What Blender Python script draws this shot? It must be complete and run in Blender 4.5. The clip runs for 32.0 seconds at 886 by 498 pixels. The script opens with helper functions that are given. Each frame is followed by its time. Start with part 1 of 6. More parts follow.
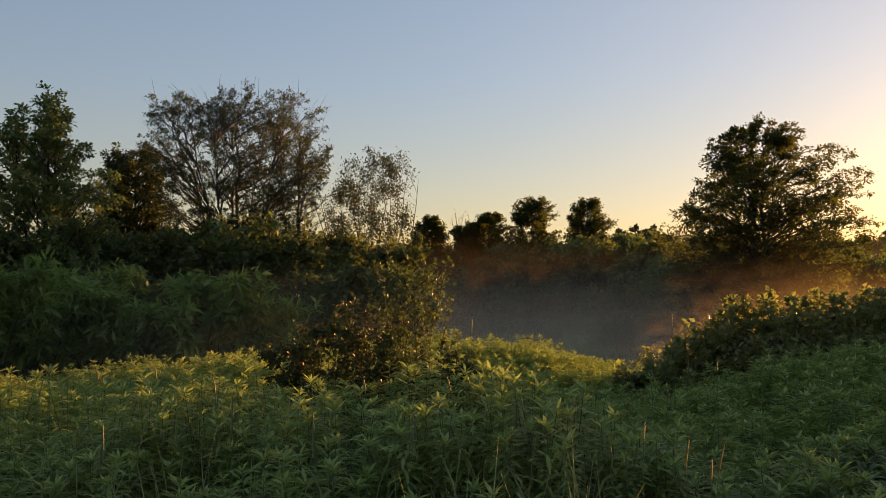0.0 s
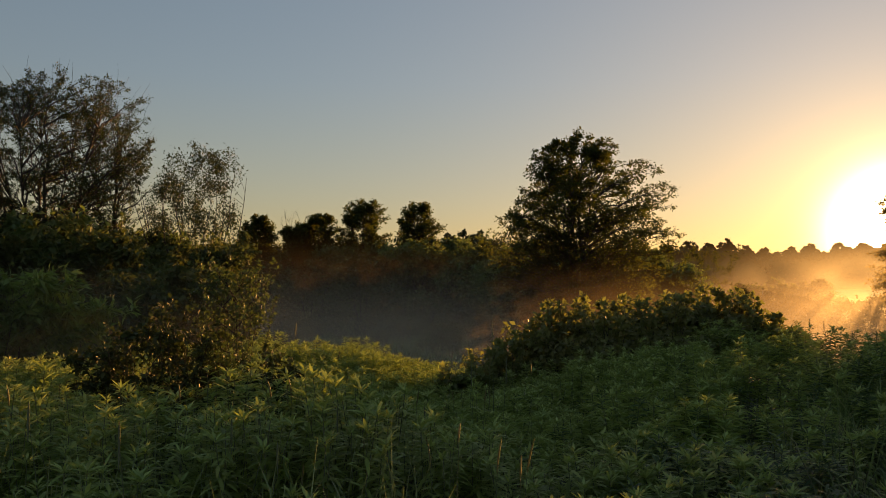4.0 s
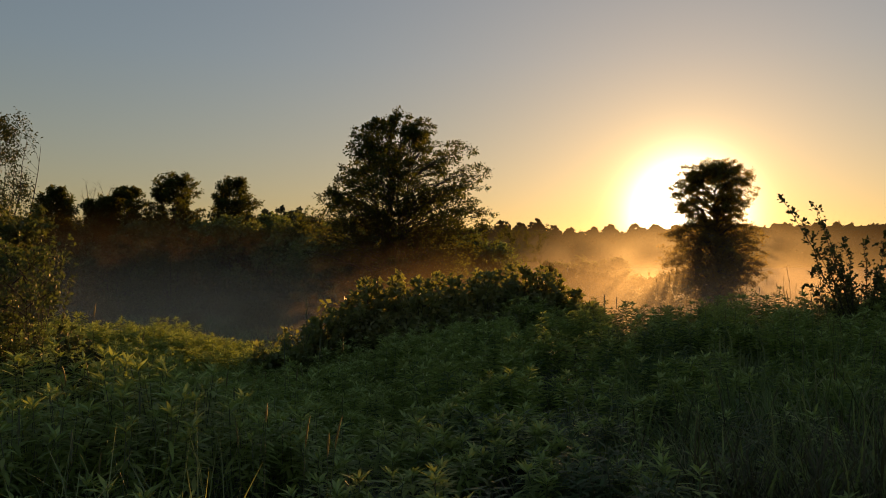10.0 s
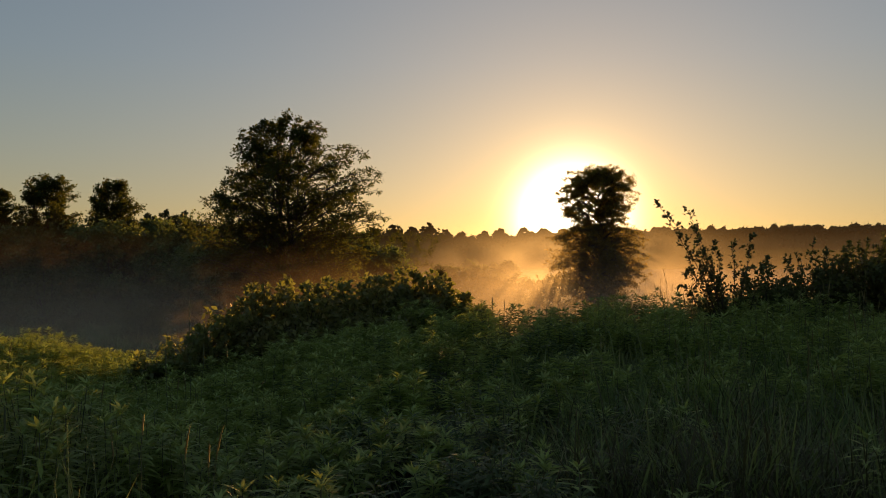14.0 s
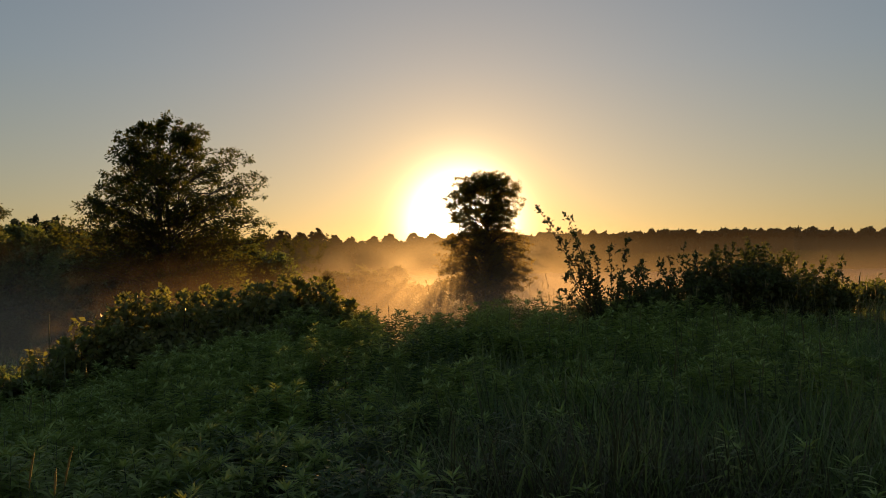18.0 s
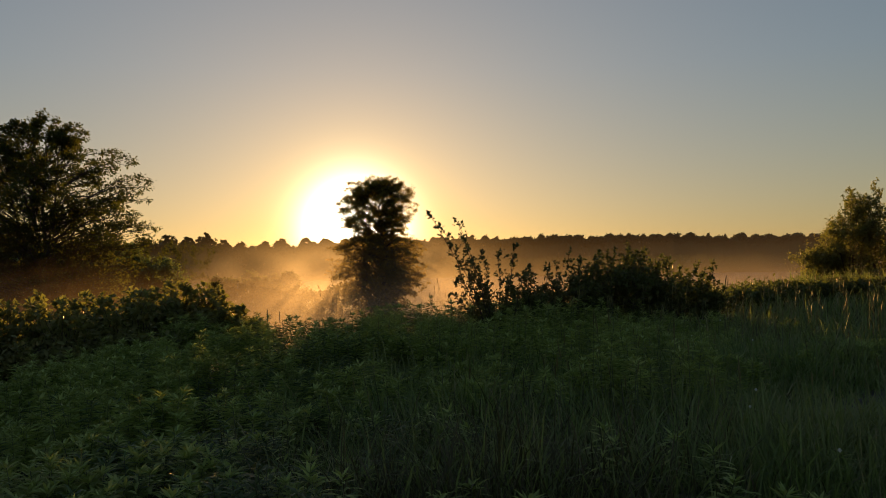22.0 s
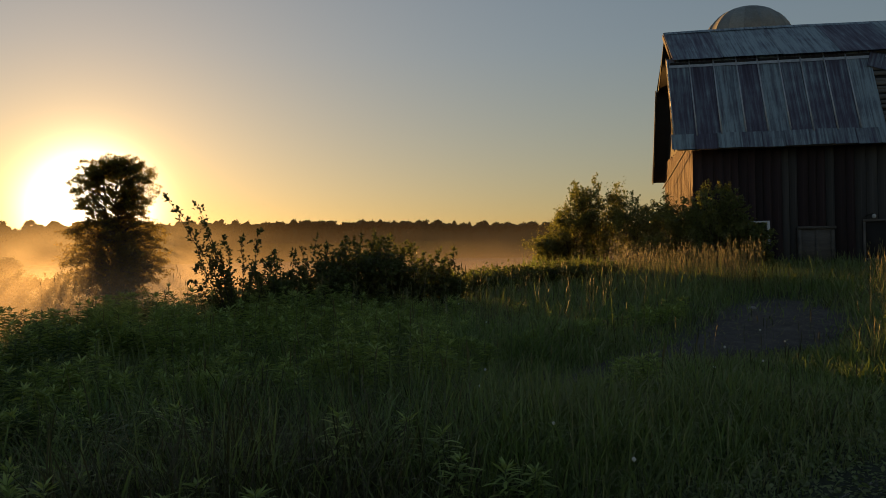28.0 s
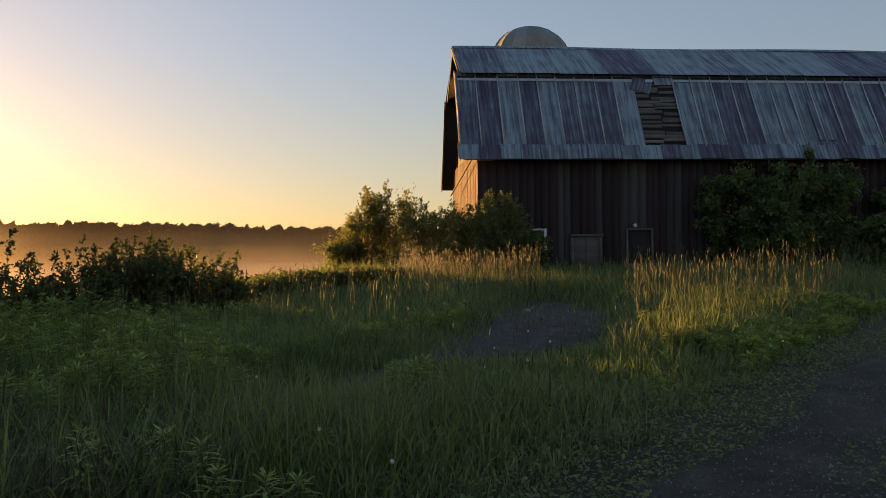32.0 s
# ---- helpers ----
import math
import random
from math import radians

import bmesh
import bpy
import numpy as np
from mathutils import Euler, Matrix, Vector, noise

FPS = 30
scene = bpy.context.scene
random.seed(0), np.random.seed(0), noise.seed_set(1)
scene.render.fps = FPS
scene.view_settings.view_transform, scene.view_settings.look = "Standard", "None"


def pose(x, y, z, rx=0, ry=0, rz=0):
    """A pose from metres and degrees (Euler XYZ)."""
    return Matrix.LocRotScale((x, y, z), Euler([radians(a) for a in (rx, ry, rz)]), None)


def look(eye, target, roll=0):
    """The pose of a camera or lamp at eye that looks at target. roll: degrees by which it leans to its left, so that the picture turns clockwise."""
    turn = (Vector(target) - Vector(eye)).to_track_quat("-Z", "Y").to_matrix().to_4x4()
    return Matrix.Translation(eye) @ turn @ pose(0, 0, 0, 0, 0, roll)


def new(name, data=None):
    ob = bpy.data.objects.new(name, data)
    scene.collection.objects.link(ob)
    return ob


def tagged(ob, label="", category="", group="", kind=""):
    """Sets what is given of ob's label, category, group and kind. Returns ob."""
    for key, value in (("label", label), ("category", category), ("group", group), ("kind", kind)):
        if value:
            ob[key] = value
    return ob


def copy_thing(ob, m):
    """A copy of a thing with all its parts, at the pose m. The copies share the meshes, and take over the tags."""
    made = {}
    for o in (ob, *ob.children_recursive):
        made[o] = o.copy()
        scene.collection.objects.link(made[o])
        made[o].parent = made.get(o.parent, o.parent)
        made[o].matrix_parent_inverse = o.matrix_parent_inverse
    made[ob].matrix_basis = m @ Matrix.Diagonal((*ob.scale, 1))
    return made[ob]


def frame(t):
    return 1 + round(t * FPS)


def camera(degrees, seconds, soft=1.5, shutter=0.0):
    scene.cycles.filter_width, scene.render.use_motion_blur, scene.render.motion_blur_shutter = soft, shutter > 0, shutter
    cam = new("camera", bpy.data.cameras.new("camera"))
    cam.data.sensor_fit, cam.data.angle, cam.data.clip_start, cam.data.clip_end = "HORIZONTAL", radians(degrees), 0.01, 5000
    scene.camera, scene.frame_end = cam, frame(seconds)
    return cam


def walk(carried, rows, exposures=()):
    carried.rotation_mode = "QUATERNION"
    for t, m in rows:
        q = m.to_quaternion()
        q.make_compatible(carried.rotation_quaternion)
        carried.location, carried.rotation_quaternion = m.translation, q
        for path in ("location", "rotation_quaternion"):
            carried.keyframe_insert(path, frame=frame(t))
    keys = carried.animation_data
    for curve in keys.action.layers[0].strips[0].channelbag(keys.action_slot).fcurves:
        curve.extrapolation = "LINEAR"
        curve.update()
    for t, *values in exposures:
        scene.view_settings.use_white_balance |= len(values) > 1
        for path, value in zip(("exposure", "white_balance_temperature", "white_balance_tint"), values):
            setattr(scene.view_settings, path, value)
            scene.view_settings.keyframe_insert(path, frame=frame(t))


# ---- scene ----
cam = camera(57.57, 32.0, 0.9)
EYE = 1.6
ROWS = [
    (0.0, 0.000, 0.000, 0.000, -0.00, 2.25, 0.71),
    (0.5, 0.008, -0.000, 0.000, -1.93, 2.13, 0.67),
    (1.0, 0.011, 0.002, -0.002, -3.32, 1.97, 0.69),
    (1.5, 0.018, 0.004, -0.001, -4.35, 1.78, 0.81),
    (2.0, 0.027, -0.002, 0.000, -5.59, 1.61, 0.69),
    (2.5, 0.035, -0.006, 0.004, -7.31, 1.67, 0.62),
    (3.0, 0.039, -0.000, 0.001, -8.88, 2.19, 0.49),
    (3.5, 0.038, -0.007, 0.004, -10.44, 2.39, 0.23),
    (5.5, 0.049, -0.040, 0.009, -16.11, 1.80, -0.21),
    (6.0, 0.055, -0.047, 0.008, -17.09, 1.65, -0.21),
    (6.5, 0.056, -0.047, 0.007, -18.19, 1.50, -0.26),
    (7.0, 0.058, -0.048, 0.009, -19.21, 1.34, -0.19),
    (7.5, 0.062, -0.057, 0.014, -20.37, 1.16, -0.09),
    (8.0, 0.065, -0.063, 0.011, -21.06, 1.05, -0.05),
    (8.5, 0.068, -0.070, 0.011, -21.78, 0.86, 0.01),
    (9.0, 0.070, -0.081, 0.014, -22.63, 0.71, 0.03),
    (9.5, 0.061, -0.099, 0.018, -23.50, 0.66, -0.04),
    (10.0, 0.067, -0.087, 0.020, -24.79, 0.74, -0.14),
    (10.5, 0.075, -0.072, 0.016, -25.78, 0.87, -0.07),
    (11.0, 0.072, -0.087, 0.013, -26.73, 0.69, -0.02),
    (11.5, 0.076, -0.104, 0.020, -27.36, 0.67, 0.02),
    (12.0, 0.081, -0.119, 0.022, -28.25, 0.72, 0.09),
    (12.5, 0.083, -0.129, 0.020, -29.02, 0.79, 0.17),
    (13.0, 0.080, -0.147, 0.022, -30.23, 0.89, 0.20),
    (13.5, 0.081, -0.142, 0.019, -31.07, 0.83, 0.28),
    (14.0, 0.092, -0.123, 0.021, -32.43, 1.03, 0.32),
    (14.5, 0.098, -0.115, 0.023, -33.57, 1.19, 0.37),
    (16.5, 0.227, -0.071, 0.028, -37.41, 1.33, 0.64),
    (17.0, 0.250, -0.073, 0.029, -38.23, 1.26, 0.70),
    (17.5, 0.219, -0.098, 0.029, -39.30, 1.17, 0.81),
    (18.0, 0.218, -0.102, 0.029, -40.24, 1.33, 0.84),
    (18.5, 0.258, -0.084, 0.030, -40.94, 1.64, 0.87),
    (19.0, 0.230, -0.092, 0.027, -41.54, 1.59, 0.96),
    (19.5, 0.245, -0.086, 0.029, -42.38, 1.62, 0.97),
    (20.0, 0.252, -0.095, 0.027, -42.96, 1.63, 1.05),
    (20.5, 0.223, -0.132, 0.027, -44.04, 1.44, 1.17),
    (21.0, 0.193, -0.164, 0.029, -45.20, 1.57, 1.28),
    (21.5, 0.174, -0.187, 0.027, -46.46, 1.64, 1.20),
    (22.0, 0.160, -0.201, 0.024, -47.79, 1.57, 1.05),
    (22.5, 0.144, -0.206, 0.023, -48.92, 1.36, 0.98),
    (23.0, 0.151, -0.208, 0.022, -50.43, 1.25, 0.95),
    (23.5, 0.156, -0.210, 0.019, -51.95, 1.23, 0.98),
    (24.0, 0.176, -0.201, 0.019, -53.48, 1.33, 0.87),
    (24.5, 0.205, -0.192, 0.018, -55.01, 1.20, 0.75),
    (25.0, 0.232, -0.189, 0.020, -56.99, 1.10, 0.61),
    (25.5, 0.248, -0.193, 0.024, -58.51, 0.92, 0.68),
    (27.5, 0.287, -0.226, 0.025, -63.76, 0.31, 0.94),
    (28.0, 0.296, -0.239, 0.027, -65.22, 0.24, 1.02),
    (28.5, 0.298, -0.255, 0.027, -67.00, 0.08, 1.12),
    (29.0, 0.302, -0.277, 0.026, -68.37, -0.12, 1.11),
    (29.5, 0.306, -0.300, 0.030, -69.96, -0.07, 1.02),
    (30.0, 0.310, -0.319, 0.033, -71.59, 0.13, 1.01),
    (30.5, 0.326, -0.343, 0.033, -72.89, 0.42, 1.04),
    (31.0, 0.350, -0.365, 0.026, -75.48, 0.61, 1.06),
    (31.5, 0.372, -0.380, 0.019, -77.55, 0.49, 1.03),
    (32.0, 0.389, -0.393, 0.018, -79.68, 0.37, 0.70),
]
# stops, kelvin, tint along the pan
LIGHT = [(0.0, 0.98, 6250, 20), (2.0, 0.66, 6450, 18), (3.5, 0.42, 6500, 15), (6.0, 0.15, 6550, 14), (13.0, 0.0, 6380, 13), (19.0, -0.05, 6250, 12), (25.0, -0.1, 6250, 12), (28.0, 0.0, 6350, 12), (30.0, 0.32, 6300, 15), (32.0, 0.82, 6150, 21)]
walk(cam, [(t, pose(x, y, EYE + z, 90 + pitch, roll, yaw)) for t, x, y, z, yaw, pitch, roll in ROWS], LIGHT)

# ---------------------------------------------------------------- sky and sun
SUN_AZ, SUN_EL = radians(41.6), radians(3.1)
SUN_DIR = Vector((math.sin(SUN_AZ) * math.cos(SUN_EL), math.cos(SUN_AZ) * math.cos(SUN_EL), math.sin(SUN_EL)))


def sky():
    w = bpy.data.worlds.new("dawn_sky")
    scene.world = w
    w.use_nodes = True
    nt = w.node_tree
    nt.nodes.clear()
    n, l = nt.nodes, nt.links
    tex = n.new("ShaderNodeTexSky")
    tex.sky_type, tex.sun_disc = "NISHITA", False
    tex.sun_elevation, tex.sun_rotation = SUN_EL, SUN_AZ
    tex.air_density, tex.dust_density, tex.ozone_density, tex.altitude = 1.0, 0.6, 1.5, 200
    back = n.new("ShaderNodeBackground")
    back.inputs[1].default_value = 0.172
    soften = n.new("ShaderNodeGamma")
    soften.inputs[1].default_value = 0.57
    l.new(tex.outputs[0], soften.inputs[0])
    # damp air: amber towards the horizon, clear blue-grey overhead
    co = n.new("ShaderNodeTexCoord")
    sep = n.new("ShaderNodeSeparateXYZ")
    l.new(co.outputs["Generated"], sep.inputs[0])
    air = n.new("ShaderNodeValToRGB")
    e = air.color_ramp.elements
    while len(e) < 5:
        e.new(0.5)
    for k, (p, c) in zip(e, ((0.0, (1.10, 0.97, 0.72)), (0.06, (1.08, 0.97, 0.76)), (0.13, (1.03, 0.985, 0.88)), (0.24, (0.95, 1.0, 1.04)), (0.45, (0.93, 1.0, 1.08)))):
        k.position, k.color = p, (*c, 1)
    l.new(sep.outputs[2], air.inputs[0])
    tint = n.new("ShaderNodeMix")
    tint.data_type, tint.blend_type = "RGBA", "MULTIPLY"
    tint.inputs[0].default_value = 1.0
    l.new(soften.outputs[0], tint.inputs[6])
    l.new(air.outputs[0], tint.inputs[7])
    l.new(tint.outputs[2], back.inputs[0])
    # the bright aureole of low sun in damp air
    dot = n.new("ShaderNodeVectorMath")
    dot.operation = "DOT_PRODUCT"
    dot.inputs[1].default_value = SUN_DIR
    l.new(co.outputs["Generated"], dot.inputs[0])
    last = back
    for power, colour, strength in ((850, (1.0, 0.93, 0.72, 1), 5.5), (420, (1.0, 0.66, 0.08, 1), 0.75), (150, (1.0, 0.48, 0.05, 1), 0.36), (60, (1.0, 0.44, 0.07, 1), 0.14), (10, (1.0, 0.70, 0.40, 1), 0.085)):
        m0 = n.new("ShaderNodeMath")
        m0.operation = "MAXIMUM"
        m0.inputs[1].default_value = 0.0
        l.new(dot.outputs["Value"], m0.inputs[0])
        m1 = n.new("ShaderNodeMath")
        m1.operation = "POWER"
        m1.inputs[1].default_value = power
        l.new(m0.outputs[0], m1.inputs[0])
        m2 = n.new("ShaderNodeMath")
        m2.operation = "MULTIPLY"
        m2.inputs[1].default_value = strength
        l.new(m1.outputs[0], m2.inputs[0])
        b = n.new("ShaderNodeBackground")
        b.inputs[0].default_value = colour
        l.new(m2.outputs[0], b.inputs[1])
        add = n.new("ShaderNodeAddShader")
        l.new(last.outputs[0], add.inputs[0])
        l.new(b.outputs[0], add.inputs[1])
        last = add
    out = n.new("ShaderNodeOutputWorld")
    l.new(last.outputs[0], out.inputs[0])


sky()
sun = new("sun", bpy.data.lights.new("sun", "SUN"))
sun.data.energy, sun.data.angle, sun.data.color = 10.5, radians(0.6), (1.0, 0.47, 0.11)
sun.matrix_world = look(SUN_DIR * 100, (0, 0, 0))

# ---------------------------------------------------------------- materials


def nodes_of(name):
    m = bpy.data.materials.new(name)
    m.use_nodes = True
    nt = m.node_tree
    nt.nodes.clear()
    return m, nt.nodes, nt.links


def ramp(n, l, fac, stops):
    r = n.new("ShaderNodeValToRGB")
    e = r.color_ramp.elements
    while len(e) < len(stops):
        e.new(0.5)
    for k, (p, c) in zip(e, stops):
        k.position, k.color = p, (*c, 1)
    l.new(fac, r.inputs[0])
    return r.outputs[0]


def noise_tex(n, l, scale, detail=4.0, rough=0.55, vec=None):
    t = n.new("ShaderNodeTexNoise")
    t.inputs["Scale"].default_value, t.inputs["Detail"].default_value, t.inputs["Roughness"].default_value = scale, detail, rough
    if vec is None:
        g = n.new("ShaderNodeNewGeometry")
        vec = g.outputs["Position"]
    l.new(vec, t.inputs["Vector"])
    return t.outputs[0]


def mixcol(n, l, fac, a, b, mode="MIX"):
    m = n.new("ShaderNodeMix")
    m.data_type, m.blend_type = "RGBA", mode
    for sock, v in ((m.inputs[0], fac), (m.inputs[6], a), (m.inputs[7], b)):
        if isinstance(v, bpy.types.NodeSocket):
            l.new(v, sock)
        elif isinstance(v, (int, float)):
            sock.default_value = v
        else:
            sock.default_value = (*v, 1)
    return m.outputs[2]


def leaf_mat(name, dark, light, dry=None, shine=0.45, rough=0.62, patch=0.6, full=0.85, spec=0.2):
    """Thin leaves: gloss and diffuse on the surface, and light shining through."""
    m, n, l = nodes_of(name)
    g = n.new("ShaderNodeNewGeometry")
    c = ramp(n, l, g.outputs["Random Per Island"], [(0.0, dark), (full, light), (1.0, dry or light)])
    big = noise_tex(n, l, patch, 3)
    c = mixcol(n, l, ramp(n, l, big, [(0.35, (0, 0, 0)), (0.7, (1, 1, 1))]), c, mixcol(n, l, 0.5, c, dry or dark))
    p = n.new("ShaderNodeBsdfPrincipled")
    p.inputs["Roughness"].default_value = rough
    p.inputs["Specular IOR Level"].default_value = spec
    l.new(c, p.inputs["Base Color"])
    t = n.new("ShaderNodeBsdfTranslucent")
    l.new(mixcol(n, l, 0.6, c, (light[0] * 1.6, light[1] * 1.65, light[2] * 0.9)), t.inputs[0])
    mx = n.new("ShaderNodeMixShader")
    mx.inputs[0].default_value = shine
    l.new(p.outputs[0], mx.inputs[1])
    l.new(t.outputs[0], mx.inputs[2])
    o = n.new("ShaderNodeOutputMaterial")
    l.new(mx.outputs[0], o.inputs[0])
    return m


def solid_mat(name, stops, scale, fine, rough=0.85, metal=0.0, bump=0.3, stretch=(1, 1, 1), use_random=0.0, coord="Object"):
    """A surface with variation at two scales and fine relief."""
    m, n, l = nodes_of(name)
    co = n.new("ShaderNodeTexCoord")
    mp = n.new("ShaderNodeMapping")
    mp.inputs["Scale"].default_value = stretch
    l.new(co.outputs[coord], mp.inputs[0])
    a = noise_tex(n, l, scale, 5, 0.6, mp.outputs[0])
    b = noise_tex(n, l, fine, 6, 0.65, mp.outputs[0])
    c = ramp(n, l, a, stops)
    c = mixcol(n, l, 0.55, c, ramp(n, l, b, [(0.25, (0.35, 0.35, 0.35)), (0.75, (1, 1, 1))]), "MULTIPLY")
    if use_random:
        oi = n.new("ShaderNodeObjectInfo")
        c = mixcol(n, l, use_random, c, ramp(n, l, oi.outputs["Random"], [(0, (0.35, 0.35, 0.38)), (1, (1.0, 1.0, 1.0))]), "MULTIPLY")
    p = n.new("ShaderNodeBsdfPrincipled")
    l.new(c, p.inputs["Base Color"])
    p.inputs["Metallic"].default_value = metal
    l.new(ramp(n, l, b, [(0.2, (rough - 0.12,) * 3), (0.8, (min(1, rough + 0.1),) * 3)]), p.inputs["Roughness"])
    bm_ = n.new("ShaderNodeBump")
    bm_.inputs["Strength"].default_value, bm_.inputs["Distance"].default_value = bump, 0.02
    l.new(b, bm_.inputs["Height"])
    l.new(bm_.outputs[0], p.inputs["Normal"])
    o = n.new("ShaderNodeOutputMaterial")
    l.new(p.outputs[0], o.inputs[0])
    return m


def mist_mat(name, density, z_full, z_none, even=0.97, blur=0.8, side_of=(12.0, 34.0, 0.28, 1.0), back=0.12, end_of=None, tint=(0.97, 0.80, 0.56, 1)):
    """Thin ground mist: mostly clear, scattering light forwards; denser towards the marsh."""
    m, n, l = nodes_of(name)
    g = n.new("ShaderNodeNewGeometry")
    sep = n.new("ShaderNodeSeparateXYZ")
    l.new(g.outputs["Position"], sep.inputs[0])
    mp = n.new("ShaderNodeMapping")
    mp.inputs["Scale"].default_value = (1, 1, 2.2)
    l.new(g.outputs["Position"], mp.inputs[0])
    wob = noise_tex(n, l, 0.032, 2.5, 0.45, mp.outputs[0])
    ad = n.new("ShaderNodeMath")
    ad.operation = "MULTIPLY_ADD"
    ad.inputs[1].default_value, ad.inputs[2].default_value = -0.9, 0.45
    l.new(wob, ad.inputs[0])
    zz = n.new("ShaderNodeMath")
    zz.operation = "ADD"
    l.new(sep.outputs[2], zz.inputs[0])
    l.new(ad.outputs[0], zz.inputs[1])
    mr = n.new("ShaderNodeMapRange")
    mr.interpolation_type = "SMOOTHSTEP"
    mr.inputs[1].default_value, mr.inputs[2].default_value = z_none, z_full
    mr.inputs[3].default_value, mr.inputs[4].default_value = 0.0, density
    l.new(zz.outputs[0], mr.inputs[0])
    side = n.new("ShaderNodeMapRange")
    side.inputs[1].default_value, side.inputs[2].default_value = side_of[:2]
    side.inputs[3].default_value, side.inputs[4].default_value = side_of[2:]
    l.new(sep.outputs[0], side.inputs[0])
    thick = n.new("ShaderNodeMath")
    thick.operation = "MULTIPLY"
    l.new(mr.outputs[0], thick.inputs[0])
    l.new(side.outputs[0], thick.inputs[1])
    if end_of:
        end = n.new("ShaderNodeMapRange")
        end.interpolation_type = "SMOOTHSTEP"
        end.inputs[1].default_value, end.inputs[2].default_value = end_of[:2]
        end.inputs[3].default_value, end.inputs[4].default_value = end_of[2:]
        l.new(sep.outputs[0], end.inputs[0])
        whole = n.new("ShaderNodeMath")
        whole.operation = "MULTIPLY"
        l.new(thick.outputs[0], whole.inputs[0])
        l.new(end.outputs[0], whole.inputs[1])
        thick = whole
    clear = n.new("ShaderNodeBsdfTransparent")
    fwd = n.new("ShaderNodeBsdfRefraction")
    fwd.inputs["IOR"].default_value, fwd.inputs["Roughness"].default_value = 1.25, blur
    fwd.inputs["Color"].default_value = (1, 1, 1, 1)
    # warm tints put golden light and glare into the otherwise white mist
    tr = n.new("ShaderNodeBsdfTranslucent")
    tr.inputs[0].default_value = tint
    df = n.new("ShaderNodeBsdfDiffuse")
    df.inputs[0].default_value = (0.98, 0.80, 0.67, 1)
    both = n.new("ShaderNodeMixShader")
    both.inputs[0].default_value = back
    l.new(tr.outputs[0], both.inputs[1])
    l.new(df.outputs[0], both.inputs[2])
    sc = n.new("ShaderNodeMixShader")
    sc.inputs[0].default_value = even
    l.new(fwd.outputs[0], sc.inputs[1])
    l.new(both.outputs[0], sc.inputs[2])
    mx = n.new("ShaderNodeMixShader")
    l.new(thick.outputs[0], mx.inputs[0])
    l.new(clear.outputs[0], mx.inputs[1])
    l.new(sc.outputs[0], mx.inputs[2])
    o = n.new("ShaderNodeOutputMaterial")
    l.new(mx.outputs[0], o.inputs[0])
    return m


M_TREE = leaf_mat("tree_leaves", (0.06, 0.10, 0.034), (0.15, 0.205, 0.07), (0.15, 0.14, 0.05), 0.34, 0.58, spec=0.35)
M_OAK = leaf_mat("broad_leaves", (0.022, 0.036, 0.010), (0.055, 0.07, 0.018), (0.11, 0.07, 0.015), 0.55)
M_SHRUB = leaf_mat("shrub_leaves", (0.035, 0.055, 0.018), (0.10, 0.13, 0.045), (0.13, 0.11, 0.04), 0.34, 0.6, spec=0.22)
# orange-brown in the leaf colour stands for sun glare around the tree
M_THIN = leaf_mat("backlit_glare_leaves", (0.09, 0.08, 0.022), (0.17, 0.14, 0.036), (0.2, 0.12, 0.035), 0.75)
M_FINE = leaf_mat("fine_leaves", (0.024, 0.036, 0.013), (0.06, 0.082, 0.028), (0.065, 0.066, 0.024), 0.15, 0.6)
# lighter than the shrub leaves: sunlight on the barn bushes put into the colour
M_BUSH = leaf_mat("sunlit_bush_leaves", (0.06, 0.085, 0.028), (0.17, 0.195, 0.066), (0.20, 0.16, 0.06), 0.45, 0.55, spec=0.32)
# mound leaves, brightened in colour where the shade came out too dark
M_MOUND = leaf_mat("brightened_mound_leaves", (0.05, 0.07, 0.024), (0.19, 0.215, 0.075), (0.21, 0.16, 0.065), 0.36, 0.55, spec=0.3)
M_SUMAC = leaf_mat("sumac_leaves", (0.03, 0.058, 0.015), (0.17, 0.25, 0.065), (0.22, 0.26, 0.08), 0.4, 0.55, spec=0.3)
M_SAPLING = leaf_mat("sapling_leaves", (0.04, 0.065, 0.022), (0.105, 0.145, 0.046), (0.11, 0.12, 0.04), 0.22, 0.6)
M_ROD = leaf_mat("goldenrod_leaves", (0.05, 0.085, 0.025), (0.31, 0.40, 0.105), (0.31, 0.31, 0.105), 0.36, 0.58, patch=0.9, spec=0.2)
# greyer weed, its tone lowered to carry the foreground shade
M_DULL = leaf_mat("dull_shaded_leaves", (0.03, 0.06, 0.02), (0.09, 0.145, 0.05), (0.11, 0.12, 0.055), 0.3, 0.6, patch=0.9, spec=0.22)
M_TIP = leaf_mat("young_tip_leaves", (0.15, 0.22, 0.065), (0.34, 0.425, 0.13), (0.34, 0.36, 0.125), 0.22, 0.6, spec=0.22)
M_GRASS = leaf_mat("grass_blades", (0.025, 0.05, 0.018), (0.185, 0.262, 0.085), (0.28, 0.24, 0.13), 0.34, 0.6, patch=0.5, full=0.78, spec=0.2)
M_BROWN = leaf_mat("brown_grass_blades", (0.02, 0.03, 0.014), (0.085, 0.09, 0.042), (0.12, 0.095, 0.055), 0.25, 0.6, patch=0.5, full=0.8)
M_VERGE = leaf_mat("trodden_leaves", (0.08, 0.11, 0.045), (0.19, 0.245, 0.10), (0.19, 0.18, 0.095), 0.25, 0.65, patch=1.5)
M_PALE = leaf_mat("pale_grass", (0.12, 0.17, 0.07), (0.23, 0.28, 0.13), (0.28, 0.28, 0.15), 0.3, 0.6)
